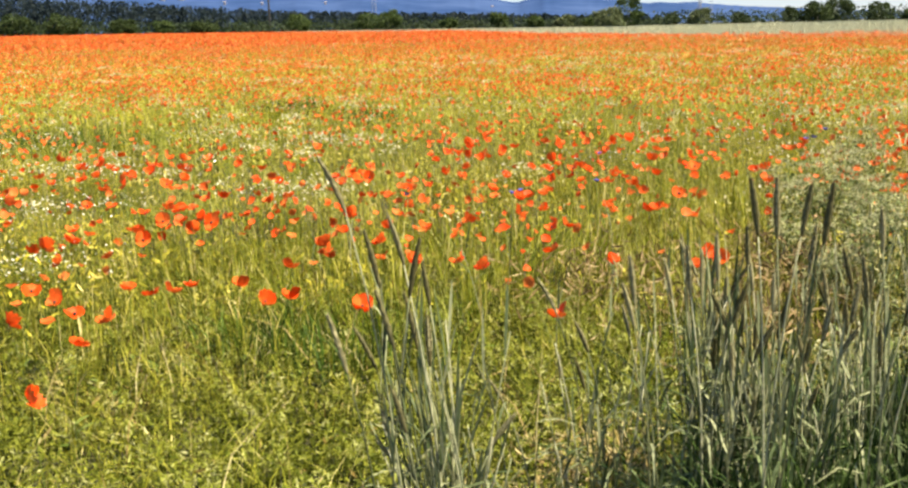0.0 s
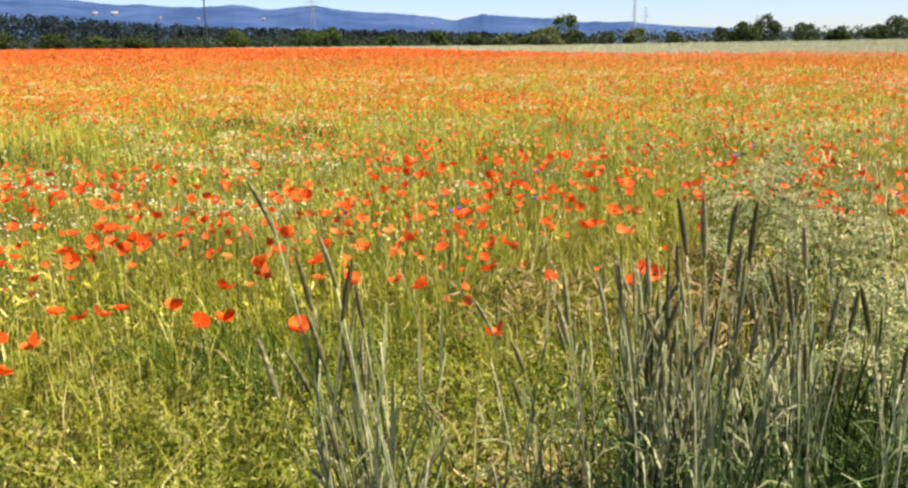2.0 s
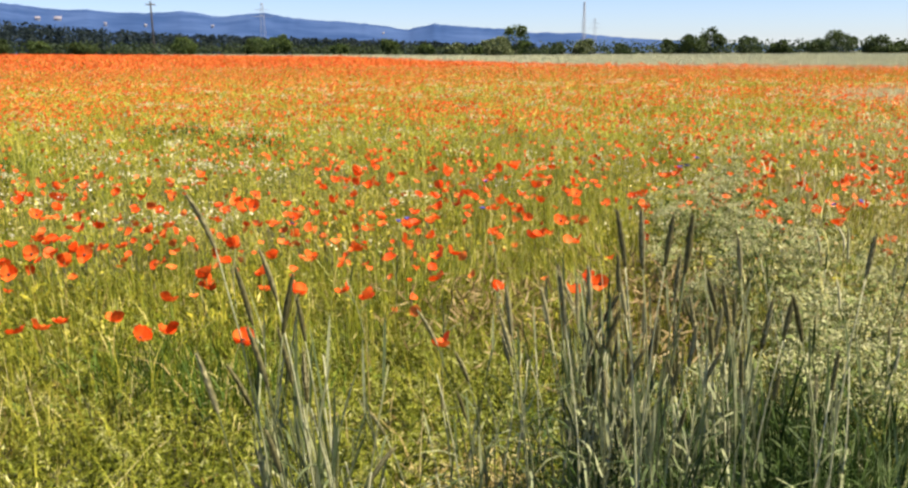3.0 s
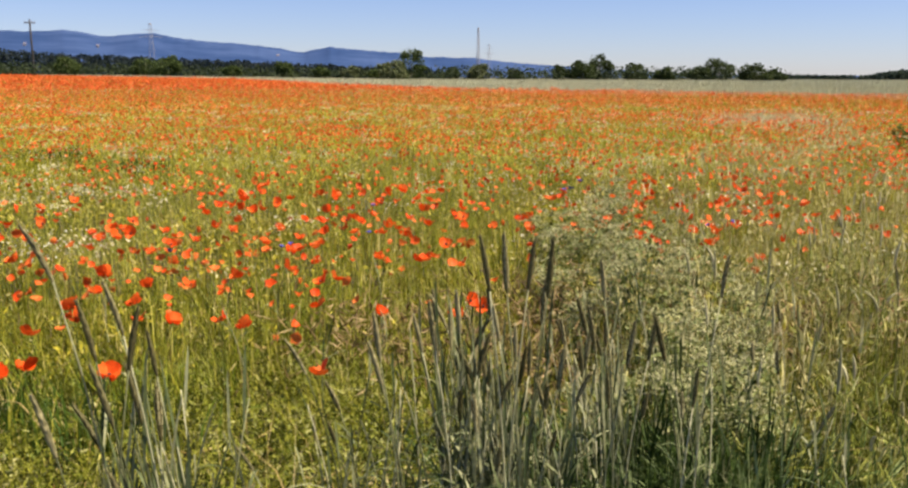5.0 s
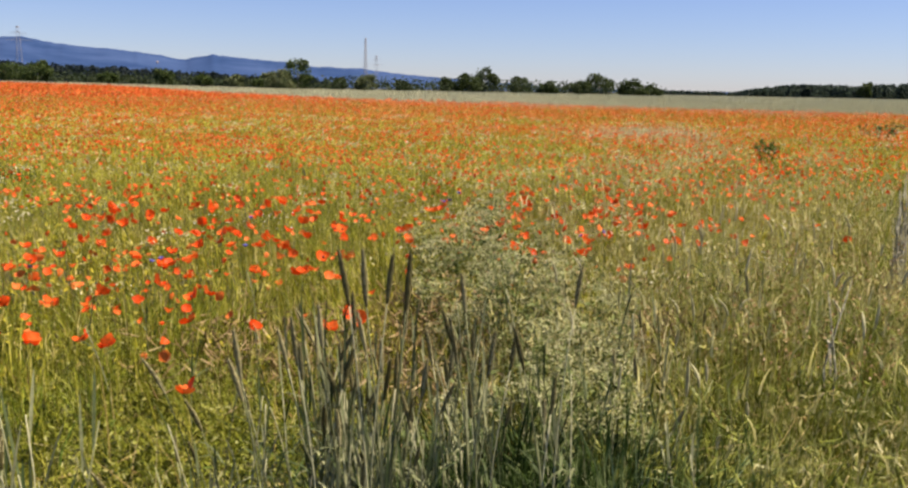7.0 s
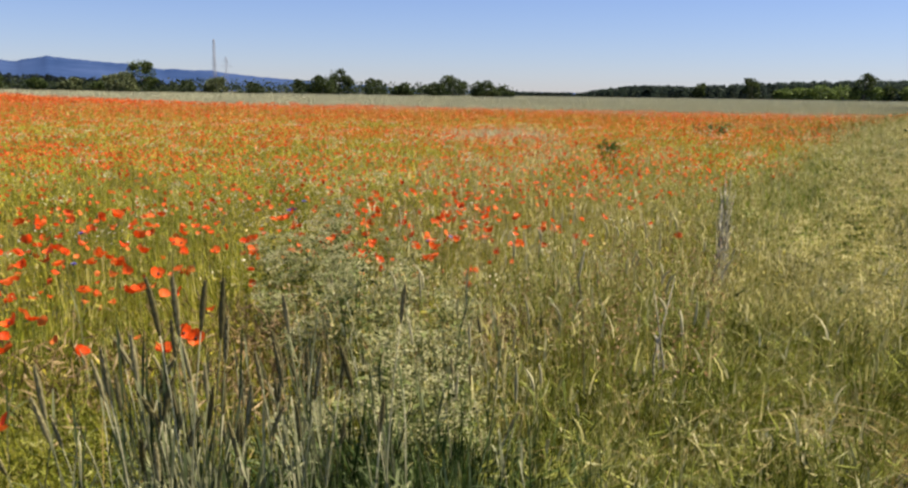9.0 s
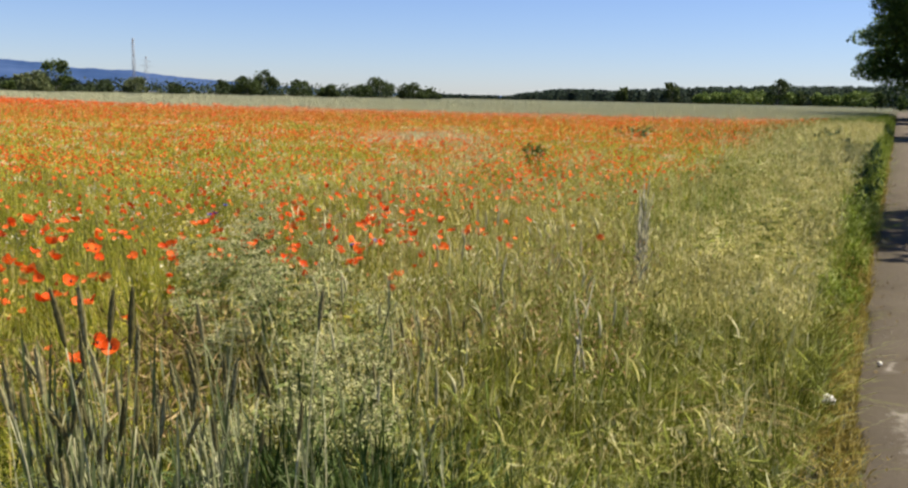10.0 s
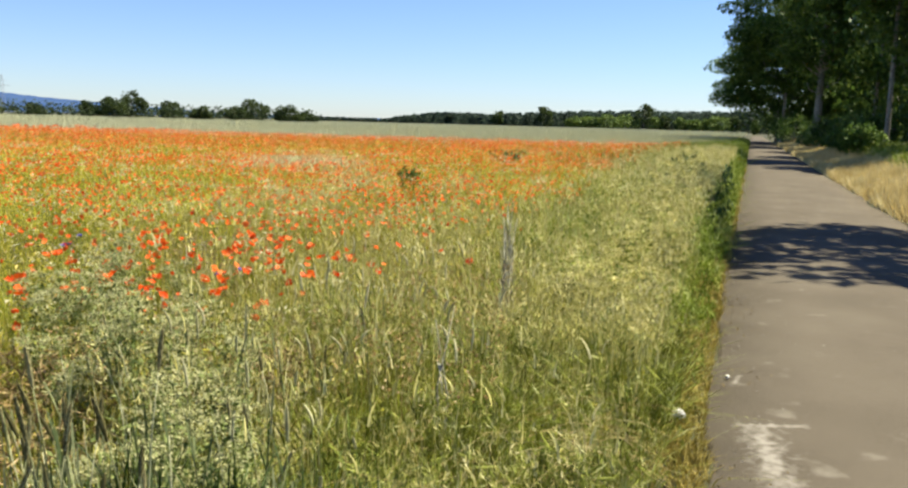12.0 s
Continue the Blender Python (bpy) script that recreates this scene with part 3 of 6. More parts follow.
# ---- trees and bushes ----
def tree(name, x, y, h, rad, base, seed, leaves, size, mat, label, trunk_r=None, category="tree"):
    rng = np.random.default_rng(seed)
    z0 = float(gz(x, y))
    ob = new(name)
    ob.matrix_world = pose(x, y, z0)
    tr = trunk_r or h * 0.016
    bend = rng.normal(size=2) * h * 0.02
    pts = [(bend[0] * s * s, bend[1] * s * s, h * 0.86 * s - 0.1) for s in (0, 0.08, 0.25, 0.5, 0.75, 1.0)]
    wood_vt, boughs = [tube(pts, [tr * q for q in (1.5, 1.05, 0.9, 0.65, 0.4, 0.12)], 7)], []
    mid = (base + h) / 2
    semi = (h - base) / 2
    # one full body and smaller boughs standing out of it
    blobs = [(0.0, 0.0, mid - semi * 0.08, rad * 0.74, semi * 0.84)]
    nb = 64 if leaves > 9500 else 26 if leaves > 3000 else 9
    for i in range(nb):
        a, s = rng.uniform(0, 2 * np.pi), rng.uniform(-0.8, 0.95)
        q = math.sqrt(max(0.02, 1 - s * s)) * rad * (rng.uniform(0.5, 0.84) if nb > 40 else rng.uniform(0.5, 0.8))
        cx, cy, cz = q * math.cos(a), q * math.sin(a), mid + s * semi * 0.74
        br = rad * (rng.uniform(0.16, 0.36) if nb > 40 else rng.uniform(0.2, 0.38))
        blobs.append((cx, cy, cz, br, br * (rng.uniform(0.28, 0.55) if nb > 40 else rng.uniform(0.6, 0.95))))
        s0 = min(0.8, max(0.12, (cz - br * 0.6) / h * 0.75))
        p0 = Vector((bend[0] * s0 * s0, bend[1] * s0 * s0, h * 0.86 * s0))
        p1 = Vector((cx, cy, cz))
        pm = (p0 + p1) / 2 + Vector((0, 0, -0.06 * h))
        if i < 12:
            (boughs if leaves > 3000 else wood_vt).append(tube([p0, pm, p1], [tr * 0.35, tr * 0.22, tr * 0.06], 4))
    trunk = part("trunk", join(*wood_vt), BARK, ob)
    for vt in boughs:
        part("bough", vt, BARK, trunk)
    w = np.array([b[3] ** 2 for b in blobs])
    w[0] *= 2.2 if nb > 40 else 0.7
    pick = rng.choice(nb + 1, leaves, p=w / w.sum())
    B = np.array(blobs)[pick]
    d = rng.normal(size=(leaves, 3))
    d /= np.linalg.norm(d, axis=1)[:, None]
    lump = 1 + 0.3 * np.sin(d[:, 0] * 7 + pick) * np.sin(d[:, 1] * 8 + pick * 2) * np.sin(d[:, 2] * 6)
    q = np.cbrt(rng.uniform(0.35, 1.12, leaves)) * lump
    c = B[:, :3] + d * np.stack([B[:, 3] * q, B[:, 3] * q, B[:, 4] * q], 1)
    c[:, 2] = np.maximum(c[:, 2], 0.05)
    part("crown", leaflets(rng, c, size * rng.uniform(0.6, 1.4, leaves), 0.62, 2.2 if nb > 40 else 1.0), mat, ob, "", False)
    return tagged(ob, label, category)


def polar(az, r):
    return r * math.sin(radians(az)), r * math.cos(radians(az))


def hedge_bush(az, el, r, wide, seed, mat, label, base=0.0):
    x, y = polar(az, r)
    h = 1.55 + r * math.tan(radians(el)) - float(gz(x, y))
    tree("bush" if h < 5.6 else "tree", x, y, h, wide, base if h > 5.6 else 0.05, seed, 2600 if h < 5.6 else 3000, 0.46, mat, label, category="bush" if h < 5.6 else "tree")


# along the far edge of the field: azimuth, height of the top in degrees, half width
HEDGE_ROW = [(-30, 1.5, 4.2), (-27, 1.3, 3.6), (-24.5, 1.4, 3.2), (-21, 1.06, 2.6), (-18.6, 0.9, 2.2), (-16.2, 0.8, 2.4), (-10.4, 1.14, 2.5), (-5.9, 1.22, 2.6),
             (-4.6, 1.27, 2.6), (-0.6, 0.74, 1.7), (2.6, 0.97, 2.1), (5.0, 0.7, 1.6), (6.9, 0.68, 1.8), (8.4, 0.5, 1.6), (9.7, 1.05, 3.0), (10.9, 2.0, 3.2),
             (13.6, 0.71, 1.6), (15.3, 0.92, 2.2), (17.8, 0.56, 1.8), (20.7, 0.88, 1.5), (22.2, 1.15, 2.4), (23.2, 1.63, 2.3), (25.6, 0.95, 2.3),
             (27.4, 0.5, 2.0), (29.5, 0.8, 1.9), (30.8, 1.2, 2.6), (33.0, 0.82, 2.5), (34.2, 0.45, 1.6)]
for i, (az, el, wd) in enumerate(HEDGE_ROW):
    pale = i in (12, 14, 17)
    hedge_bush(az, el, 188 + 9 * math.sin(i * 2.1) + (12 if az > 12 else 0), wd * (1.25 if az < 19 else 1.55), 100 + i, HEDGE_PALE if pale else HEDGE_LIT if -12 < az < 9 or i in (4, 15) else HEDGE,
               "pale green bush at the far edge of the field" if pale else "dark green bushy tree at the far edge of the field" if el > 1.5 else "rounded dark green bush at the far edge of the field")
rng = np.random.default_rng(77)
c = []
for k in range(1000):
    x, y = polar(rng.uniform(-36, 34.5), rng.uniform(192, 215))
    hh = rng.uniform(1.6, 3.3) * (1.1 if x < 30 else 1.25)
    q = rng.normal(size=(12, 3)) * np.array([0.9, 0.9, 0.42]) * hh * 0.6
    q[:, 2] = np.clip(q[:, 2], -0.5 * hh, 0.3 * hh)
    c.append(q + np.array([x, y, float(gz(x, y)) + hh * 0.6]))
c = np.concatenate(c)
stuff("hedge_undergrowth", [leaflets(rng, c, rng.uniform(0.4, 0.9, len(c)), 0.7)], SCRUB, "low dark green scrub along the field's far edge", "scrub")
for i, (az, el) in enumerate([(46.7, 0.86), (49.9, 1.3), (56.3, 1.62), (54, 0.8), (57.6, 0.85), (60.2, 0.72), (62, 0.9), (51.6, 0.5), (53, 0.62), (55.1, 0.7), (58.6, 0.8), (59.4, 0.6), (61.1, 0.78), (63.2, 0.7), (52.2, 0.58), (56.9, 0.66)]):
    x, y = polar(az, 330)
    hh = 1.6 + 330 * math.tan(radians(el))
    tree("tree", x, y, hh, hh * (0.42 if el > 0.84 else 0.75 + 0.4 * math.sin(i * 2.3)), 0.4 if el > 0.84 else 0.02, 300 + i, 900, 0.9, HEDGE if el > 0.84 else LIT_BUSH, "broad green tree standing before the forest edge")

# beside the lane: u, v, height, crown radius, height of the lowest leaves, leaves
LANE_TREES = [(16.6, -6.3, 12.5, 3.5, 5.4, 3300), (34, -14.5, 15, 5.0, 5.2, 7000), (45, -11.4, 18, 4.6, 5.0, 11000), (52.6, -7.2, 21, 4.0, 4.6, 22000),
              (63, -12.8, 22, 5.2, 4.0, 11000), (76, -12.5, 23, 5.4, 3.0, 11000), (92, -11.2, 24, 6.0, 2.0, 13000), (95, -6.4, 20, 5.2, 4.0, 12000), (112, -3.6, 27, 8.4, 5.5, 38000), (118, -3.2, 15.5, 9.4, 0.9, 38000), (134, -6.0, 22, 9.0, 0.8, 9000),
              (36, -20, 18, 6, 0.6, 4500), (47, -17, 19, 6.5, 0.5, 4500), (58, -18, 19, 6.5, 0.5, 4000), (70, -18, 20, 6.5, 0.5, 4000), (85, -17, 20, 6.5, 0.5, 4000),
              (102, -16, 20, 7, 0.5, 5000), (124, -14, 20, 8, 0.5, 6000)]
for i, (u, v, h, r, b, n) in enumerate(LANE_TREES):
    x, y = xy(u, v)
    tree("oak_tree", x, y, h, r, b, 400 + i, n, 0.36 if n > 20000 else 0.42 if n > 9500 else 0.34 if n == 3300 else 0.6, OAK, "tall dark green oak beside the farm lane", trunk_r=0.42 if v == -6.4 else 0.14 if u == 52.6 else 0.2)
for i, (u, v, h, r) in enumerate([(46, -5.1, 1.9, 1.2), (51, -5.3, 2.1, 1.4), (60, -5.2, 2.2, 1.6), (70, -5.0, 2.0, 1.7), (60, -8.5, 2.6, 2.0), (68, -7.8, 2.4, 2.0), (80, -7.5, 2.6, 2.2), (95, -6.5, 2.8, 2.2), (54, -11.5, 3.0, 2.4), (102, -4.6, 3.4, 2.4), (110, -4.4, 4.0, 2.8), (122, -5.0, 4.5, 3.4), (118, -9, 5, 4), (140, -4.5, 5, 4), (145, -9, 6, 5), (100, -10, 4.5, 3.6), (86, -10.5, 4, 3.2), (165, -6, 7, 5)]):
    x, y = xy(u, v)
    tree("bush", x, y, h, r, 0.05, 450 + i, 1800, 0.2, OAK, "dark leafy bush under the lane's trees", category="bush")


rng = np.random.default_rng(23)
c = []
for k in range(820):
    u = rng.uniform(24, 190)
    x, y = xy(u, -rng.uniform(15 if u < 100 else 11, 34))
    hh = rng.uniform(5, 11) + 10 * rng.uniform() * min(1, max(0, (u - 35) / 30))
    q = rng.normal(size=(34, 3)) * np.array([1.5, 1.5, hh * 0.26])
    c.append(q + np.array([x, y, float(gz(x, y)) + hh * 0.45]))
c = np.concatenate(c)
c = c[c[:, 2] > 0.4]
stuff("woodland", [leaflets(rng, c, rng.uniform(0.6, 1.4, len(c)), 0.65, 0.8)], OAK, "dense dark green woodland behind the lane's oaks", "forest")


# ---- masts ----
def lattice_mast(name, az, r, h, wide, label, arms=()):
    x, y = polar(az, r)
    ob = new(name)
    ob.matrix_world = pose(x, y, float(gz(x, y)), 0, 0, 20)
    legs = []
    for sx, sy in ((-1, -1), (1, -1), (1, 1), (-1, 1)):
        p0, p1 = (sx * wide, sy * wide, 0), (sx * wide * 0.35, sy * wide * 0.35, h)
        part("leg", tube([p0, p1], [0.1, 0.08], 4), STEEL, ob)
        legs.append((Vector(p0), Vector(p1)))
    n = int(h / (wide * 2.4))
    br = []
    for k in range(n):
        for i in range(4):
            a, b = legs[i], legs[(i + 1) % 4]
            br.append(tube([a[0].lerp(a[1], k / n), b[0].lerp(b[1], (k + 1) / n)], [0.05, 0.05], 3))
    part("bracing", join(*br), STEEL, ob)
    for z, half in arms:
        part("cross_arm", join(tube([(-half, 0, z), (0, 0, z + 0.7), (half, 0, z)], [0.06, 0.12, 0.06], 4), tube([(-half, 0, z), (half, 0, z)], [0.07, 0.07], 4)), STEEL, ob)
    part("head", tube([(0, 0, h), (0, 0, h + 0.9)], [wide * 0.55, wide * 0.5], 8), STEEL, ob)
    return tagged(ob, label, "mast")


lattice_mast("lattice_mast", 15.3, 400, 22.5, 0.75, "slim grey lattice mast rising behind the trees")
x, y = polar(-12.2, 250)
pole = new("utility_pole")
pole.matrix_world = pose(x, y, float(gz(x, y)), 0, 0, 12)
part("shaft", tube([(0, 0, -0.3), (0, 0, 7), (0, 0, 14.4)], [0.3, 0.26, 0.2], 8), DARK_WOOD, pole)
part("cross_arm", tube([(-1.3, 0, 13.5), (1.3, 0, 13.5)], [0.13, 0.13], 6), DARK_WOOD, pole)
for k in (-1.1, -0.4, 0.4, 1.1):
    part("insulator", tube([(k, 0, 13.6), (k, 0, 14.0)], [0.1, 0.07], 6), STEEL, pole)
tagged(pole, "dark wooden utility pole with a cross-arm beyond the field", "pole")
lattice_mast("power_pylon", -5.5, 700, 38, 2.2, "grey steel power pylon with two cross-arms", ((29, 9), (34, 6)))
lattice_mast("power_pylon", 16.0, 900, 33, 2.0, "faint steel power pylon with two cross-arms", ((25, 8), (29.5, 5.5)))


def far_house(az, el, w, h):
    """A house on the slope of the hills where it shows at that height, in degrees."""
    top = math.tan(radians(float(np.interp(az, HILL_AZ, HILL_EL))))
    r = 2600.0
    while r < 4000 and 1.5 + r * top * float(np.interp(r, [q[0] for q in HILL_ROWS], [q[1] for q in HILL_ROWS])) < 1.5 + r * math.tan(radians(el)):
        r += 10
    x, y = polar(az, r)
    ob = new("house")
    ob.matrix_world = pose(x, y, 1.5 + r * math.tan(radians(el)) - 4, 0, 0, -az)
    v = [(-w, -w, -14), (w, -w, -14), (w, w, -14), (-w, w, -14), (-w, -w, h), (w, -w, h), (w, w, h), (-w, w, h)]
    t = [(0, 1, 5), (0, 5, 4), (1, 2, 6), (1, 6, 5), (2, 3, 7), (2, 7, 6), (3, 0, 4), (3, 4, 7)]
    part("wall", (v, t), HOUSE, ob, "", False)
    e = w * 1.1
    rv = [(-e, -e, h), (e, -e, h), (e, e, h), (-e, e, h), (-e, 0, h + w * 0.8), (e, 0, h + w * 0.8)]
    part("roof", (rv, [(0, 1, 5), (0, 5, 4), (2, 3, 4), (2, 4, 5), (0, 4, 3), (1, 2, 5)]), ROOF, ob, "", False)
    tagged(ob, "small white house far off on the hillside", "house", "far houses")


for az, el, w, h in [(-18.6, 2.1, 9, 9), (-17.5, 2.1, 12, 8), (-14.9, 1.75, 5, 14), (-12.6, 1.7, 5, 12), (-8.6, 1.66, 5, 12), (2.2, 1.25, 5, 8)]:
    far_house(az, el, w, h)


# ---- vegetation of the field ----
def field_only(x, y, *rest, v_min=0.12):
    k = uv(x, y)[1] > v_min
    return [a[k] for a in (x, y, *rest)]


def lower_near(x, y):
    """Plants stay low at the spot where one stands."""
    return smooth((np.hypot(x - 0.15, y + 0.1) - 0.45) / 1.1)


rng = np.random.default_rng(1)
# low feathery weeds in small cushions, thickest in the near corner of the field
def cushions(rng, cx, cy, wide, high, per):
    """Centres of the leaves of many small domed plants."""
    n = len(cx) * per
    d = rng.normal(size=(n, 3))
    d[:, 2] = np.abs(d[:, 2]) * 1.2
    d *= (rng.uniform(0.15, 1, n) ** 0.45 / np.linalg.norm(d, axis=1))[:, None]
    x, y = np.repeat(cx, per) + d[:, 0] * np.repeat(wide, per), np.repeat(cy, per) + d[:, 1] * np.repeat(wide, per)
    return np.stack([x, y, gz(x, y) + 0.005 + d[:, 2] * np.repeat(high, per)], 1)


x, y, r = field_only(*scatter(rng, 12000, 1.5, 6.0, -44, 44, 1.35))
weedy = smooth((5.2 + 1.6 * vnoise(x, y, 1.2, 31) - r - 0.9 * np.maximum(x, 0)) / 2.0)
bare = np.exp(-(((x - 0.42) / 0.2) ** 2 + ((y - 2.4) / 0.25) ** 2)) * 0.5 + 0.5 * smooth((vnoise(x, y, 0.34, 34) - 0.7) / 0.12)
k = rng.uniform(0, 1, len(x)) < (0.15 + 0.85 * weedy) * np.clip(1 - bare, 0, 1)
x, y, r = x[k], y[k], r[k]
wide, high = rng.uniform(0.025, 0.1, len(x)), rng.uniform(0.04, 0.26, len(x)) * (0.5 + 0.9 * vnoise(x, y, 0.8, 33)) * (0.2 + 0.8 * lower_near(x, y))
c = cushions(rng, x, y, wide, high, 24)
lay = field_only(*scatter(rng, 44000, 1.4, 6.2, -48, 46, 1.3))
c2 = np.stack([lay[0], lay[1], gz(lay[0], lay[1]) + rng.uniform(0.004, 0.06, len(lay[0]))], 1)
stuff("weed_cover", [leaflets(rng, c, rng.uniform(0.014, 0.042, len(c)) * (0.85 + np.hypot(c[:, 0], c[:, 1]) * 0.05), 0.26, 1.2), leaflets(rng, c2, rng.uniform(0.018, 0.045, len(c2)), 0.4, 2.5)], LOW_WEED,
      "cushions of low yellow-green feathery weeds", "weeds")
# thin curled stems that stand over the cushions
x, y, r = field_only(*scatter(rng, 9000, 1.6, 5.5, -44, 40, 1.35))
stuff("weed_stems", [blades(rng, x, y, gz(x, y), rng.uniform(0.1, 0.32, len(x)) * lower_near(x, y), rng.uniform(0.002, 0.005, len(x)), rng.uniform(0.2, 1.4, len(x)), 3)], GRASS_NEAR,
      "thin curled green stems among the low weeds", "weeds")
# withered leaves and bits of straw in the gaps, dark brown to deepen their shade
x, y, r = field_only(*scatter(rng, 7000, 1.5, 7.5, -70, 30, 1.4))
k = rng.uniform(0, 1, len(x)) < 0.12 + 0.88 * smooth((vnoise(x, y, 0.6, 36) - 0.5) / 0.2)
x, y = x[k], y[k]
c = np.stack([x, y, gz(x, y) + rng.uniform(0.01, 0.16, len(x))], 1)
stuff("withered_weeds", [leaflets(rng, c, rng.uniform(0.015, 0.06, len(x)), 0.2, 0.8)], UMBER, "withered leaves between the weeds, dark brown to deepen the shade", "weeds")

# thin upright grass between the poppies
x, y, r = field_only(*scatter(rng, 74000, 1.5, 13, -50, 60, 1.5))
k = rng.uniform(0, 1, len(x)) < np.clip((r - 2.7) / 2.0, 0.04, 1) * (0.35 + 0.65 * vnoise(x, y, 0.5, 41))
x, y, r = x[k], y[k], r[k]
h = (0.28 + 0.30 * vnoise(x, y, 1.4, 42)) * rng.uniform(0.5, 1.25, len(x)) * lower_near(x, y) * (0.55 + 0.45 * smooth((r - 2) / 2.5))
near_grass = blades(rng, x, y, gz(x, y) - 0.01, h, rng.uniform(0.003, 0.008, len(x)) * (0.8 + r * 0.05), rng.uniform(0.04, 0.8, len(x)) ** 1.4, 2, 0.7)
x, y, r = field_only(*scatter(rng, 110000, 12, 45, -62, 60, 1.2))
k = in_poppies(x, y)
x, y, r = x[k], y[k], r[k]
h = (0.34 + 0.26 * vnoise(x, y, 2.4, 43)) * rng.uniform(0.6, 1.2, len(x))
mid_grass = blades(rng, x, y, gz(x, y) - 0.02, h, rng.uniform(0.008, 0.016, len(x)) * (0.5 + r * 0.05), rng.uniform(0.05, 0.9, len(x)), 1, 2.0)
x, y, r = field_only(*scatter(rng, 95000, 44, 190, -52, 60, 1.0))
k = in_poppies(x, y)
x, y, r = x[k], y[k], r[k]
h = (0.4 + 0.2 * vnoise(x, y, 5, 44)) * rng.uniform(0.7, 1.15, len(x))
k = rng.uniform(0, 1, len(x)) < 1 - 0.6 * smooth((y - 60) / 40) * smooth((30 - x) / 30)
x, y, r, h = x[k], y[k], r[k], h[k]
far_grass = blades(rng, x, y, gz(x, y) - 0.03, h, rng.uniform(0.04, 0.08, len(x)) * (0.4 + r * 0.02), rng.uniform(0.05, 0.4, len(x)), 1)
stuff("near_grass", [near_grass], GRASS_NEAR, "thin upright grass between the near poppies", "grass")
stuff("meadow_grass", [mid_grass, far_grass], GRASS, "sparse yellow-green grass growing between the poppies", "grass")

# sparse growth beside and behind the standpoint, on both sides of the lane
x, y, r = scatter(rng, 105000, 0.3, 10.5, 0, 360, 1.6)
u, v = uv(x, y)
beside = (x < -0.75 * y) | (r < 1.5) | (y < 0.3 * x)
k = ((v > 0.1) & beside) | (v < -2.95)
x, y, r = x[k], y[k], r[k]
top = (0.04 + 0.22 * vnoise(x, y, 0.5, 72)) * (0.2 + 0.8 * lower_near(x, y))
c = np.stack([x, y, gz(x, y) + 0.005 + top * rng.uniform(0, 1, len(x))], 1)
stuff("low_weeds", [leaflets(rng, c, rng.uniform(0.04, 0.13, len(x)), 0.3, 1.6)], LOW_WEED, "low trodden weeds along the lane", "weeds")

# leafy herbs that break up the grass
x, y, r = field_only(*scatter(rng, 145000, 4.0, 46, -60, 61, 0.9))
k = in_poppies(x, y) & (rng.uniform(0, 1, len(x)) < 0.25 + 0.75 * smooth((vnoise(x, y, 0.8, 45) - 0.3) / 0.4))
x, y, r = x[k], y[k], r[k]
c = np.stack([x, y, gz(x, y) + (0.12 + 0.42 * vnoise(x, y, 1.1, 46)) * rng.uniform(0.35, 1.1, len(x))], 1)
stuff("meadow_herbs", [leaflets(rng, c, rng.uniform(0.025, 0.065, len(x)) * (0.75 + r * 0.055), 0.24, 1.3, 0.9)], WEED, "yellow-green leafy herbs mixed into the meadow", "herbs")

# cream seed heads and tiny flowers that lighten it in patches
x, y, r = field_only(*scatter(rng, 120000, 5.0, 75, -56, 60, 0.9))
k = in_poppies(x, y) & (rng.uniform(0, 1, len(x)) < 0.14 + 0.4 * smooth((x - 1) / 4) + 0.8 * smooth((vnoise(x, y, 2.2, 47) * 0.6 + vnoise(x, y, 0.7, 48) * 0.4 - 0.48) / 0.25))
x, y, r = x[k], y[k], r[k]
c = np.stack([x, y, gz(x, y) + (0.3 + 0.2 * vnoise(x, y, 1.1, 46)) * rng.uniform(0.7, 1.15, len(x))], 1)
stuff("meadow_seed_heads", [leaflets(rng, c, rng.uniform(0.012, 0.034, len(x)) * (0.7 + r * 0.045), 0.3, 0.8, 0.8)], SEEDS, "cream seed heads scattered through the meadow", "seed heads")

# flat cream patches of small blossoms
cx, cy, cr = field_only(*scatter(rng, 420, 5.2, 34, -28, 56, 1.2), v_min=2.0)
per = 46
a, q = rng.uniform(0, 6.28, len(cx) * per), np.sqrt(rng.uniform(0, 1, len(cx) * per)) * np.repeat(rng.uniform(0.1, 0.34, len(cx)) * (0.7 + 0.03 * cr), per)
x, y = np.repeat(cx, per) + q * np.cos(a), np.repeat(cy, per) + q * np.sin(a) * 0.6
c = np.stack([x, y, gz(x, y) + np.repeat(rng.uniform(0.36, 0.52, len(cx)), per) + rng.normal(size=len(x)) * 0.025], 1)
stuff("cream_blossoms", [leaflets(rng, c, rng.uniform(0.012, 0.026, len(x)) * np.repeat(0.8 + cr * 0.04, per), 0.6, 2.0)], BLOSSOM, "flat cream patches of small blossoms in the meadow", "blossoms")
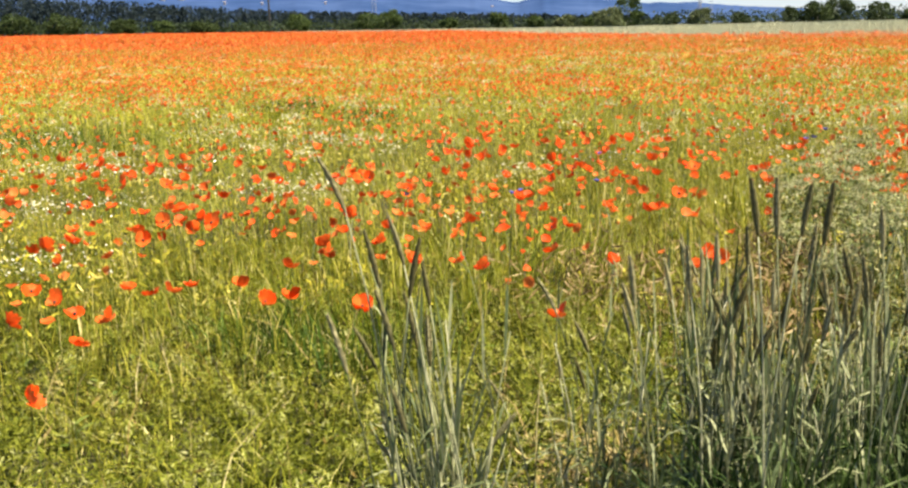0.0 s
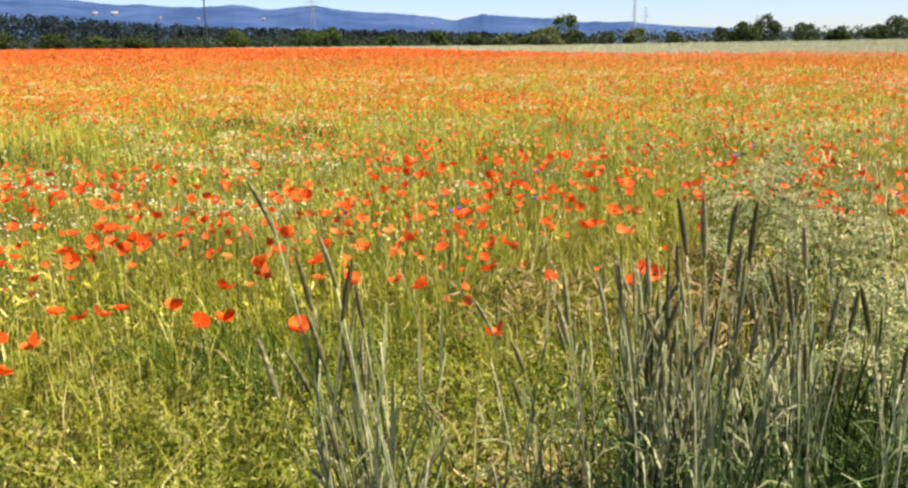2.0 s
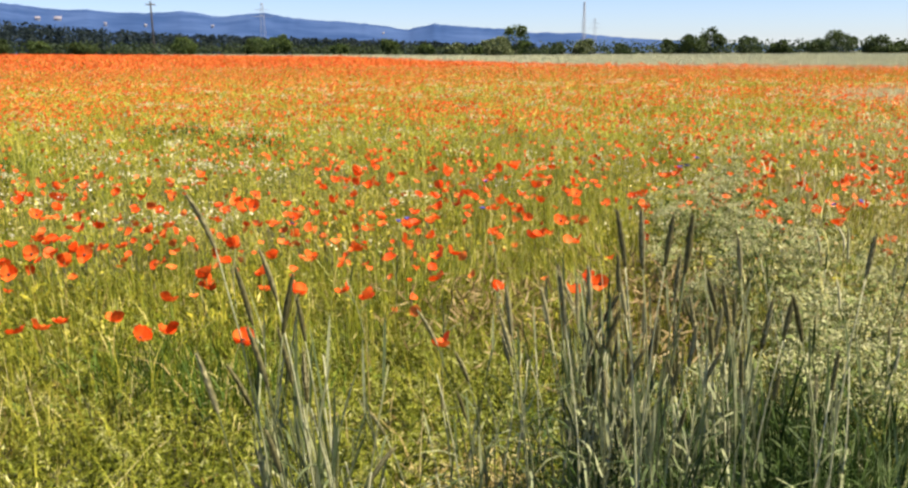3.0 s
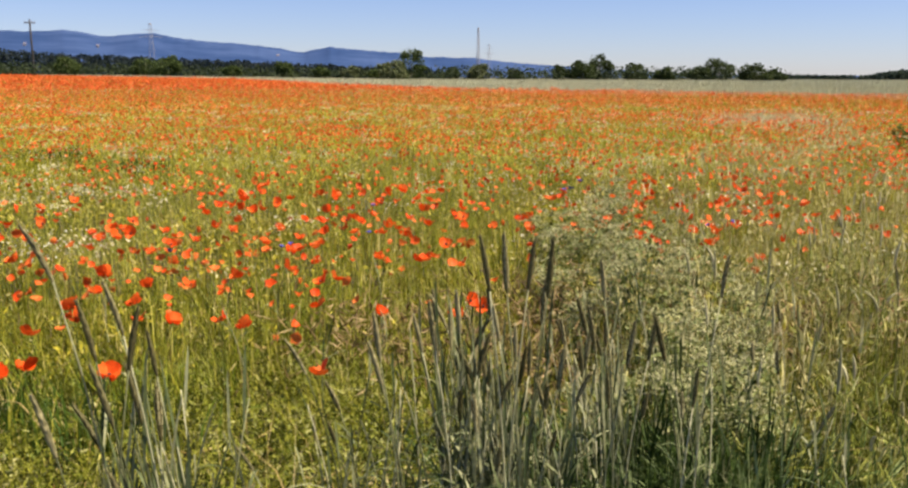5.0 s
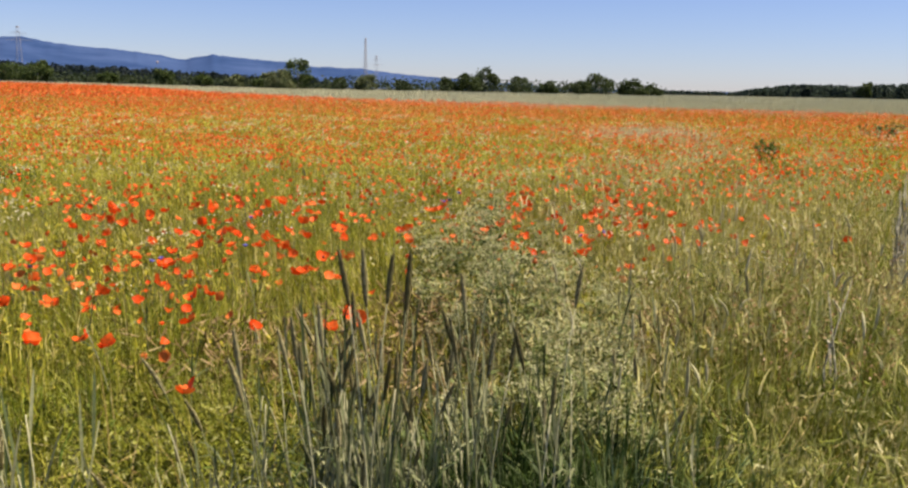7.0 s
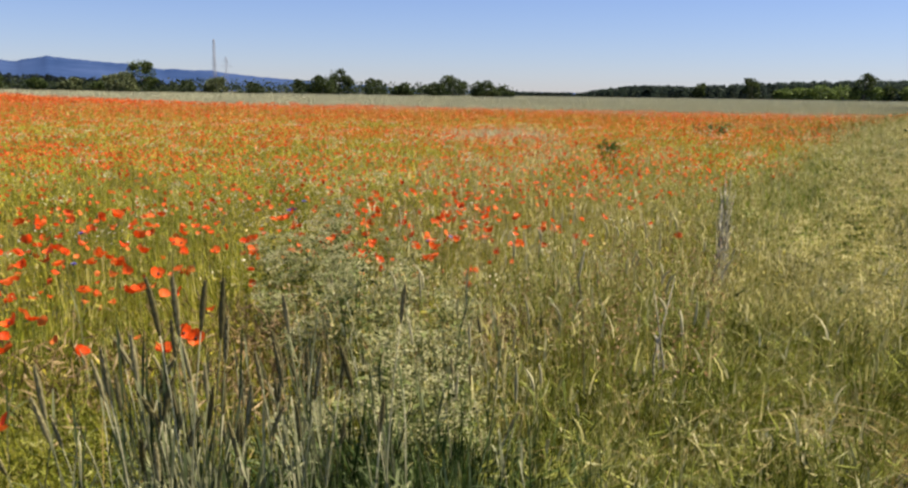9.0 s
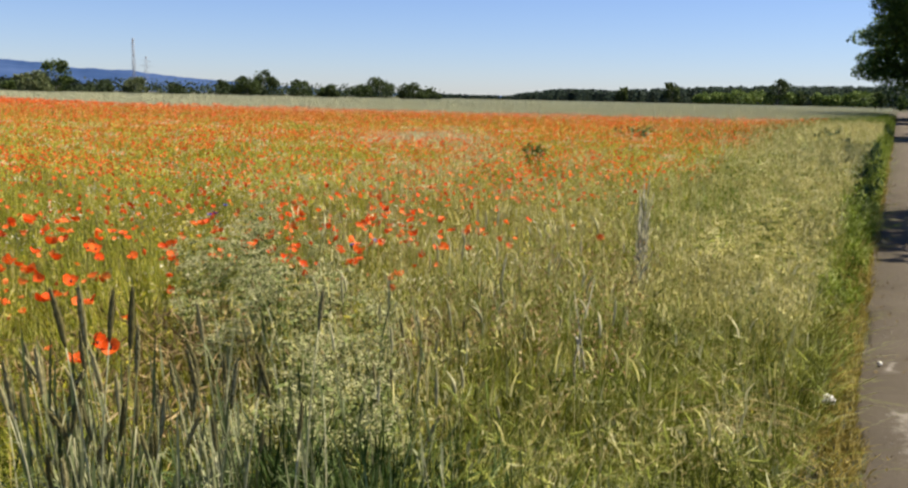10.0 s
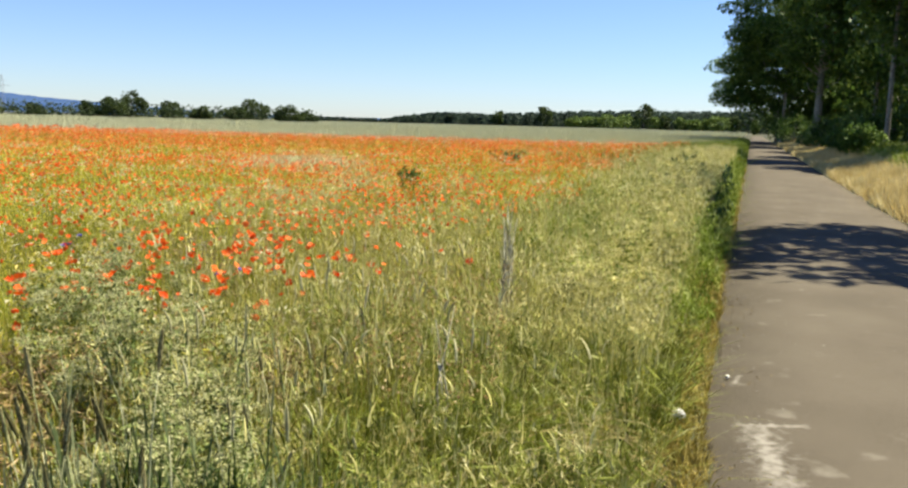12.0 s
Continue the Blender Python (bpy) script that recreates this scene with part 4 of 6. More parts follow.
# withered brown patches between the rye and the poppies
pcs = []
for cx, cy, n, sp in ((1.75, 4.35, 900, 0.28), (0.74, 4.2, 700, 0.25), (2.4, 3.75, 700, 0.25), (1.3, 3.5, 600, 0.25), (3.3, 4.2, 600, 0.3), (2.75, 3.62, 900, 0.17)):
    x, y = cx + rng.normal(size=n) * sp, cy + rng.normal(size=n) * sp
    pcs.append(leaflets(rng, np.stack([x, y, gz(x, y) + rng.uniform(0.02, 0.4, n)], 1), rng.uniform(0.03, 0.12, n), 0.1, 0.8, 0.5))
stuff("withered_patch", pcs, RUST, "withered rusty brown stems in a patch", "dry grass")

# dry stems among it
x, y, r = field_only(*scatter(rng, 4000, 1.8, 26, -70, 60, 1.3))
dry_near = blades(rng, x, y, gz(x, y), rng.uniform(0.2, 0.65, len(x)) * lower_near(x, y), rng.uniform(0.003, 0.007, len(x)) * (0.8 + r * 0.06), rng.uniform(0.0, 1.1, len(x)), 2)
x, y, r = field_only(*scatter(rng, 900, 2.2, 8, -60, 60, 1.3))
c = np.stack([x, y, gz(x, y) + rng.uniform(0.02, 0.14, len(x))], 1)
px, py = 0.44 + rng.normal(size=2200) * 0.13, 2.4 + rng.normal(size=2200) * 0.22
patch = leaflets(rng, np.stack([px, py, gz(px, py) + rng.uniform(0.01, 0.14, 2200)], 1), rng.uniform(0.03, 0.12, 2200), 0.06, 0.8)
stuff("dry_stems", [patch, dry_near, leaflets(rng, c, rng.uniform(0.05, 0.14, len(x)), 0.05, 2.0)], DRY, "scattered straw-coloured dry stems", "dry grass")


# ---- poppies ----
def petal(rng, r, turn, open_a):
    vs, ts = [], []
    nu, nv = 4, 5
    for i in range(nu + 1):
        s = i / nu
        for j in range(nv + 1):
            b = (j / nv - 0.5) * 2
            wv = math.sin(min(1, s * 1.15) * math.pi * 0.62)
            rr = r * s * (1 - 0.12 * b * b)
            lift = rr * math.tan(open_a) * (0.5 + 0.6 * s) + r * 0.13 * math.sin(b * 8 + turn * 5) * s * s
            side = b * r * 0.72 * wv
            x, y = rr * (1 - 0.12 * abs(b)), side
            vs.append((x * math.cos(turn) - y * math.sin(turn), x * math.sin(turn) + y * math.cos(turn), lift + rng.uniform(-1, 1) * r * 0.06))
    for i in range(nu):
        for j in range(nv):
            a = i * (nv + 1) + j
            ts += [(a, a + 1, a + nv + 2), (a, a + nv + 2, a + nv + 1)]
    return np.array(vs), np.array(ts)


def ball(r, c, sides=7, rings=4, sq=1.0):
    pts = [(c[0], c[1], c[2] - r * sq * math.cos(math.pi * k / rings)) for k in range(rings + 1)]
    return tube(pts, [max(r * math.sin(math.pi * k / rings), r * 0.05) for k in range(rings + 1)], sides)


def poppy_bend(seed):
    return np.random.default_rng(seed + 7000).normal(size=2) * 0.05


def make_poppy(seed, h):
    rng = np.random.default_rng(seed)
    ob = new("poppy")
    bx, by = poppy_bend(seed)
    pts = [(bx * s * s, by * s * s, h * s) for s in (0, 0.3, 0.6, 0.85, 1.0)]
    part("stem", tube(pts, [0.0022, 0.002, 0.0018, 0.0016, 0.0016], 4), STEM, ob)
    tilt = pose(bx, by, h, rng.uniform(-38, 38), rng.uniform(-38, 38), rng.uniform(0, 360))
    size = rng.uniform(0.031, 0.046)
    for i in range(4):
        pv, pt = petal(rng, size * (1.0 if i % 2 else 0.92), i * math.pi / 2 + rng.uniform(-0.15, 0.15), rng.uniform(0.25, 0.85) + (0.08 if i % 2 else 0))
        part("petal", (np.array([tuple(tilt @ Vector(p)) for p in pv]), pt), POPPY_NEAR, ob)
    cv, ct = ball(0.0075, (0, 0, 0.008))
    part("seed_head", (np.array([tuple(tilt @ Vector(p)) for p in cv]), ct), POPPY_DARK, ob, "dark poppy centre")
    for k in range(3):
        a = rng.uniform(0, 6.28)
        z = h * rng.uniform(0.05, 0.35)
        ln = rng.uniform(0.05, 0.1)
        p = [(math.cos(a) * ln * s, math.sin(a) * ln * s, z + 0.05 * s - 0.04 * s * s) for s in (0, 0.4, 0.75, 1)]
        part("leaf", strip(p, [0.006, 0.02, 0.015, 0.002], (-math.sin(a), math.cos(a), 0)), STEM, ob)
    return tagged(ob, "open orange-red poppy on a thin green stem", "poppy", "poppies near the lane")


TEMPLATES = []
# single flowers that stand out near the lane
PLACED = [(-0.73, 3.34), (-0.82, 3.29), (-1.39, 3.12), (-1.39, 2.85), (-1.33, 2.37), (-1.01, 2.02), (-1.48, 3.56), (-1.26, 3.5), (-1.75, 4.02), (-1.86, 3.46), (-1.7, 3.33), (-0.02, 3.86),
          (-0.41, 3.21), (0.35, 3.03), (1.02, 3.67), (-1.56, 3.2), (-0.99, 3.54), (-1.35, 3.47), (-1.21, 3.57), (-0.8, 3.79), (-1.76, 3.08), (-0.67, 4.02), (-1.86, 4.62), (-1.69, 5.47), (-2.55, 5.92)]
rng = np.random.default_rng(5)


def poppy_density(x, y):
    """Poppies to the square metre."""
    u, v = uv(x, y)
    r = np.hypot(x, y)
    d = 12.5 * smooth((r - 3.4) / 1.8) * (0.15 + 1.7 * smooth((vnoise(x, y, 1.3, 51) - 0.3) / 0.45))
    d = d * (1 - 0.1 * smooth((r - 7.5) / 2.5)) + 19.0 * smooth((r - 8) / 9) * (0.75 + 0.25 * smooth((24 - x) / 24)) * (0.2 + 1.6 * vnoise(x, y, 3.0, 52) ** 1.5)
    start = np.interp(x, [-40, -9, -5, 0, 10, 30, 60], [6, 13, 23, 38, 37, 34, 26])
    thick = smooth((y - start) / np.clip(start * 0.6, 8, 30))
    d = d + 13 * thick * (0.45 + 1.1 * vnoise(x, y, 6.0, 53)) * (0.12 + 0.88 * smooth((42 - x) / 46))
    for cx, cy, cs, cd in ((0.1, 5.5, 0.75, 22), (-1.6, 5.0, 0.6, 18), (1.4, 5.8, 0.8, 9), (-1.9, 3.5, 0.35, 6), (3.4, 6.2, 0.7, 5), (-0.6, 4.3, 0.4, 5), (1.3, 5.2, 0.6, 10), (4.2, 6.1, 0.7, 8), (5.2, 6.3, 0.8, 9), (3.4, 6.7, 0.7, 8), (6.6, 8.4, 1.2, 10), (8.5, 9.6, 1.2, 7), (0.9, 6.6, 0.8, 8)):
        d = d + cd * np.exp(-((x - cx) ** 2 + (y - cy) ** 2) / (2 * cs * cs))
    d = d * smooth((v - 1.5 - 0.05 * np.clip(u, 0, 40)) / 1.0)
    d = d * (1 - 0.5 * np.exp(-(((x - 4.6) / 1.6) ** 2 + ((y - 5.9) / 0.9) ** 2)))
    d = d * (1 - 0.7 * np.exp(-(((x - 2.1) / 0.7) ** 2 + ((y - 4.4) / 0.8) ** 2)))
    d = d * (1 - 0.85 * smooth((x - 0.9 * y + 0.1) / 1.2) * smooth((7 - r) / 2.0))
    d = d * smooth((np.hypot(x - 13.0, y - 14.5) - 0.5) / 0.5)
    return d * in_poppies(x, y)


def near_poppies(count):
    spots = list(PLACED)
    while len(spots) < count:
        a, r = radians(rng.uniform(-38, 58)), math.sqrt(rng.uniform(3.2 ** 2, 8.2 ** 2))
        x, y = r * math.sin(a), r * math.cos(a)
        if rng.uniform(0, 30) < float(poppy_density(np.array(x), np.array(y))):
            spots.append((x, y))
    for i, (x, y) in enumerate(spots):
        kind, turn, tall = i if i < 10 else int(rng.integers(0, 10)), rng.uniform(0, 360), rng.uniform(0.85, 1.15)
        if i < len(PLACED):
            # the flower, not the foot, stands over the spot
            bx, by = poppy_bend(500 + kind)
            ca, sa = math.cos(radians(turn)), math.sin(radians(turn))
            x, y, tall = x - ca * bx + sa * by, y - sa * bx - ca * by, 0.45 / (0.4 + 0.012 * kind)
        m = pose(x, y, float(gz(x, y)) - 0.01, 0, 0, turn) @ Matrix.Diagonal((1, 1, tall, 1)) @ Matrix.Diagonal(((0.6, 0.6, 0.35, 1) if i == 5 else (1, 1, 1, 1)))
        if i < 10:
            ob = make_poppy(500 + i, 0.4 + 0.012 * i)
            ob.matrix_basis = m
            TEMPLATES.append(ob)
        else:
            copy_at(TEMPLATES[kind], m)


near_poppies(290)


def more_poppies():
    rng = np.random.default_rng(6)
    pieces, stems = [], []
    for n, r0, r1, k, size, share in ((52000, 3.8, 26, 6, 0.03, 1.3), (110000, 26, 70, 3, 0.04, 0.9), (150000, 70, 185, 3, 0.112, 0.25)):
        x, y, r = scatter(rng, n, r0, r1, -56, 60, 2.0)
        area = math.radians(116) / 2 * (r1 ** 2 - r0 ** 2)
        keep = rng.uniform(0, 1, n) < poppy_density(x, y) / (n / area) * np.where(r < 8.2, 0.8, share)
        x, y, r = x[keep], y[keep], r[keep]
        h = 0.42 + 0.16 * vnoise(x, y, 2.0, 61) + rng.uniform(-0.2, 0.08, len(x)) - 0.05 * smooth((r - 30) / 30) + 0.12 * smooth((x - 2) / 2.5) * smooth((16 - r) / 5)
        c = np.stack([x, y, gz(x, y) + h], 1)
        pieces.append(cups(rng, c, rng.uniform(0.6, 1.2, len(x)) * size * np.where(r < 26, 1 - 0.16 * smooth((r - 7) / 4), 1), k, 0.65))
        if r1 < 30:
            stems.append(blades(rng, x, y, gz(x, y), h, 0.005, 0.03, 1))
    stuff("poppy_field", pieces[:1], POPPY, "loose drift of blooming orange-red poppies across the field", "poppies")
    stuff("far_poppies", pieces[1:], POPPY_FAR, "wide red drift of poppies towards the field's end", "poppies")
    stuff("poppy_stems", stems, GRASS, "thin green poppy stems standing in the field", "stems")


more_poppies()


# ---- white daisies, yellow and blue flowers ----
def daisy_clump(x, y, n, spread, seed):
    rng = np.random.default_rng(seed)
    ob = new("daisy_clump")
    ob.matrix_world = pose(x, y, float(gz(x, y)))
    n = n * 3
    px, py = rng.normal(size=(2, n)) * spread * np.array([[1.0], [0.7]])
    h = 0.4 + rng.normal(size=n) * 0.035
    c = np.stack([px, py, h], 1)
    tagged(part("stalk_tuft", blades(rng, px, py, np.zeros(n), h, 0.004, 0.03, 1), STEM, ob, "", False), kind="stuff")
    tagged(part("foliage", leaflets(rng, np.repeat(c, 2, 0) * np.array([1, 1, 0.6]) + rng.normal(size=(n * 2, 3)) * 0.03, 0.035, 0.2), WEED, ob, "", False), kind="stuff")
    pv = cups(rng, c, rng.uniform(0.005, 0.011, n), 4, 0.45)
    tagged(part("bloom", pv, WHITE, ob, "white daisy petals", False), kind="stuff")
    tagged(part("bloom_centre", cups(rng, c + np.array([0, 0, 0.003]), 0.003, 3, 0.2), YELLOW, ob, "yellow daisy discs", False), kind="stuff")
    tagged(ob, "clump of small white daisies with yellow discs", "daisies", "daisy clumps")


for i, (x, y, n, s) in enumerate([(-3.5, 7.5, 90, 0.42), (-3.1, 7.2, 50, 0.3), (-1.4, 9.1, 110, 0.45), (-1.25, 6.1, 60, 0.22), (-2.3, 4.15, 70, 0.24), (-2.7, 5.5, 60, 0.25), (2.5, 8.4, 30, 0.3),
                                  (-2.6, 9.6, 60, 0.4), (-4.6, 9.0, 60, 0.5), (1.3, 7.2, 26, 0.3), (0.3, 12, 40, 0.5), (-1.9, 14, 60, 0.7), (3.4, 7.6, 50, 0.4),
                                  (6.5, 9.3, 50, 0.4), (8.5, 13, 70, 0.6), (5.5, 9.5, 40, 0.4), (7.6, 11, 50, 0.45), (9.6, 11.6, 50, 0.5), (11.6, 12.4, 60, 0.5), (3.0, 9.2, 40, 0.35), (4.4, 10.7, 45, 0.45), (13, 17, 70, 0.8), (17, 18, 70, 0.8), (10, 19, 60, 0.8), (10.5, 13.5, 60, 0.5), (5.0, 13, 60, 0.6), (-5, 14, 70, 0.8), (4.2, 4.6, 18, 0.2)]):
    daisy_clump(x, y, n, s, 700 + i)
rng = np.random.default_rng(8)
x, y, r = field_only(*scatter(rng, 7000, 6.5, 70, -50, 58, 1.3))
k = (rng.uniform(0, 1, len(x)) < 0.9 * smooth((vnoise(x, y, 2.3, 71) - 0.55) / 0.35)) & in_poppies(x, y)
x, y, r = x[k], y[k], r[k]
stuff("scattered_daisies", [cups(rng, np.stack([x, y, gz(x, y) + rng.uniform(0.3, 0.5, len(x))], 1), rng.uniform(0.007, 0.014, len(x)) * (0.8 + r * 0.03), 5, 0.4)], WHITE,
      "tiny white flowers sprinkled through the meadow", "flowers")


def cornflower(x, y, h, seed):
    rng = np.random.default_rng(seed)
    ob = new("cornflower")
    ob.matrix_world = pose(x, y, float(gz(x, y)))
    part("stem", tube([(0, 0, 0), (0.01, 0.01, h * 0.5), (0.0, 0.02, h)], [0.002, 0.0018, 0.0015], 4), STEM, ob)
    part("flower", cups(rng, np.repeat(np.array([[0, 0.02, h]]), 3, 0), np.array([0.022, 0.018, 0.012]), 8, 0.25), BLUE, ob, "ragged blue petals", False)
    tagged(ob, "single blue cornflower on a thin stem", "cornflower", "cornflowers")


for i, (x, y, h) in enumerate([(2.5, 6.0, 0.7), (2.62, 6.1, 0.74), (2.55, 6.25, 0.66), (0.35, 5.0, 0.55), (0.3, 5.1, 0.52), (1.05, 6.4, 0.55), (-0.35, 5.2, 0.5), (3.4, 5.2, 0.55), (3.3, 5.35, 0.5), (0.9, 5.6, 0.5)]):
    cornflower(x, y, h, 800 + i)


# ---- rye ----
def rye_ear(rng, ob, p, turn0, nod, ear):
    n, e = 10, []
    for k in range(n + 1):
        e.append(p.copy())
        a = turn0 + (nod - turn0) * (0.35 + 0.65 * k / n)
        p += Vector((math.sin(a), 0.0, math.cos(a))) * ear / n
    fat = rng.uniform(0.0042, 0.0056)
    rad = [0.0014 + fat * math.sin(math.pi * (0.1 + 0.84 * (k / n) ** 0.85)) * (1.1 if k % 2 else 0.9) for k in range(n + 1)]
    ev, et = tube(e, rad, 6)
    ev, bristles = [tuple(q) for q in ev], []
    for k in range(1, n):
        for i in range(6):
            if (i + k) % 2:
                continue
            a0, a1 = Vector(ev[k * 6 + i]), Vector(ev[k * 6 + (i + 1) % 6])
            mid, fwd = (a0 + a1) / 2, (e[k + 1] - e[k]).normalized()
            bristles += [a0, a1, mid + (mid - e[k]) * 0.7 + fwd * rng.uniform(0.018, 0.034)]
    body = part("ear", (np.array(ev), np.array(et)), RYE_EAR, ob, "bristly dark grey-green rye ear")
    part("bristles", (np.array([tuple(q) for q in bristles]), np.arange(len(bristles)).reshape(-1, 3)), RYE_EAR, body)


def make_rye(seed, h, nod, eared=True):
    """A stalk that bends towards its +x, with a thick ear that nods further by so many radians, or still without one."""
    rng = np.random.default_rng(seed)
    ob = new("rye_stalk")
    ear = rng.uniform(0.105, 0.13)
    top, b = h - ear * math.cos(nod), 0.04 + 0.12 * nod

    def at(s):
        return Vector((b * s ** 2.4, 0.01 * math.sin(s * 5 + seed), top * s))
    part("stem", tube([at(s) for s in (0, 0.2, 0.42, 0.65, 0.85, 1.0)], [0.0026, 0.0025, 0.0024, 0.0022, 0.0019, 0.0016], 5), RYE_STEM, ob)
    if eared:
        rye_ear(rng, ob, at(1.0), b * 2.0 / top, nod, ear)
    for k in range(4):
        s, la = rng.uniform(0.12, 0.8) if eared or k else 0.93, rng.uniform(0, 6.28)
        up = k < 2 or (k == 2 and seed % 2)
        ln = rng.uniform(0.14, 0.28)
        out = rng.uniform(0.1, 0.3) if up else rng.uniform(0.5, 0.8)
        fall = rng.uniform(0.0, 0.25) if up else rng.uniform(0.6, 1.3)
        pts = [at(s) + Vector((math.cos(la) * ln * q * out, math.sin(la) * ln * q * out, ln * (0.95 * q - fall * q * q))) for q in (0, 0.3, 0.6, 0.85, 1)]
        part("leaf", strip(pts, [0.004, 0.0075, 0.007, 0.0045, 0.001], (-math.sin(la), math.cos(la), 0)), RYE_LEAF, ob)
    return tagged(ob, "grey-green rye stalk with a bristly dark nodding ear" if eared else "grey-green rye stem with upright leaves and no ear", "rye", "rye stalks by the lane")


RYE = {}
NODS = (0.06, 0.14, 0.24, 0.34, 0.46, 0.6, 0.1, 0.3)


def rye_at(x, y, h, towards, kind, rng, eared=True, sway=1.6):
    """A stalk with its foot at x, y and its tip at h, bending towards that many degrees from +x."""
    size = 1.15 if h > 1.0 else 0.85
    m = pose(x, y, float(gz(x, y)) - 0.01, rng.normal() * sway, rng.normal() * sway, towards) @ Matrix.Diagonal((1, 1, h / size, 1))
    key = (size, kind % 8, eared)
    if key not in RYE:
        RYE[key] = make_rye(900 + 10 * key[1] + (5 if size > 1 else 0), size, NODS[key[1]], eared)
        RYE[key].matrix_basis = m
    else:
        copy_at(RYE[key], m)


def rye_clump(x, y, n, sx, sy, h0, h1, seed):
    rng = np.random.default_rng(seed)
    for _ in range(n):
        px, py = x + rng.normal() * sx, y + rng.normal() * sy
        rye_at(px, py, rng.uniform(h0, h1), rng.normal(180, 70) if rng.uniform() < 0.7 else rng.uniform(0, 360), int(rng.integers(0, 8)), rng, rng.uniform() < 0.22)


rng = np.random.default_rng(90)
# the stalks that stand out: foot, height of the tip, way of the bend, nod
for x, y, h, towards, kind in [(-0.125, 1.63, 1.26, 180, 5), (-0.04, 1.67, 1.15, 180, 3), (-0.18, 1.62, 1.11, 0, 2), (-0.1, 1.67, 1.12, 185, 2), (-0.02, 1.76, 1.03, 180, 1), (-0.06, 1.63, 1.0, 180, 3),
                               (-0.03, 1.7, 0.98, 175, 2), (-0.16, 1.56, 0.97, 180, 3), (0.36, 2.2, 0.86, 180, 5), (0.19, 2.2, 0.58, 180, 4), (0.4, 2.2, 0.63, 180, 2)]:
    rye_at(x, y, h, towards, kind, rng, True, 0.3)
for x, y, h, towards, kind in [(0.7, 1.8, 1.2, 180, 2), (0.73, 1.78, 1.2, 180, 0), (0.67, 1.75, 1.19, 0, 1), (0.7, 1.74, 1.2, 0, 0), (0.96, 2.1, 0.86, 10, 1), (1.16, 2.25, 0.89, 180, 3), (0.55, 2.36, 0.74, 180, 2),
                               (0.62, 2.11, 0.88, 0, 3), (1.1, 2.03, 0.89, 0, 1), (0.8, 2.17, 1.01, 180, 0), (0.73, 2.52, 0.9, 180, 1), (0.68, 2.0, 1.03, 180, 0), (0.62, 2.02, 1.0, 180, 1), (0.78, 1.95, 1.06, 0, 0), (1.03, 1.92, 1.09, 180, 1), (1.03, 1.95, 0.97, 180, 2),
                               (1.21, 1.86, 0.93, 180, 3), (1.18, 1.8, 1.1, 0, 1), (0.82, 1.97, 0.87, 0, 1), (0.97, 1.9, 0.94, 0, 1), (1.05, 1.93, 0.79, 180, 0), (1.14, 1.82, 0.81, 0, 0), (0.48, 2.0, 0.98, 180, 1), (0.51, 2.02, 0.9, 180, 3)]:
    rye_at(x, y, h, towards, kind, rng, True, 0.3)
for q in [(-0.06, 1.74, 52, 0.05, 0.07, 0.62, 0.96, 901), (0.38, 2.28, 12, 0.1, 0.12, 0.5, 0.8, 902), (0.76, 2.2, 110, 0.09, 0.12, 0.55, 0.93, 903), (1.12, 2.2, 30, 0.15, 0.14, 0.6, 0.86, 904),
          (1.5, 2.1, 14, 0.2, 0.15, 0.55, 0.84, 905), (1.0, 2.7, 16, 0.25, 0.2, 0.6, 0.85, 906), (0.2, 2.1, 5, 0.1, 0.2, 0.45, 0.65, 907), (1.75, 2.8, 14, 0.3, 0.3, 0.6, 0.85, 908),
          (2.5, 3.2, 8, 0.5, 0.4, 0.6, 0.85, 909), (0.9, 4.2, 10, 0.8, 0.5, 0.5, 0.75, 910)]:
    rye_clump(*q)
rng = np.random.default_rng(91)
pcs = []
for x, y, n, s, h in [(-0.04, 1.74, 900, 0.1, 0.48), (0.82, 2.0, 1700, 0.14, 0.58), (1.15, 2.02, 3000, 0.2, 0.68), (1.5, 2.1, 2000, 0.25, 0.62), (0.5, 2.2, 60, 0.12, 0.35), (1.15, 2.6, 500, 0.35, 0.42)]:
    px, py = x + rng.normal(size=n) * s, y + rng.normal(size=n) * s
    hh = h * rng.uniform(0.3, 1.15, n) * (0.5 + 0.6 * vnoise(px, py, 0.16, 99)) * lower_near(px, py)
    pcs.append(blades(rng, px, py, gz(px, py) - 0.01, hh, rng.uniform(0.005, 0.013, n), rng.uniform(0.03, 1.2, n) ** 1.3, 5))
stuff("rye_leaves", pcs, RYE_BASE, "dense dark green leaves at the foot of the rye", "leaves")


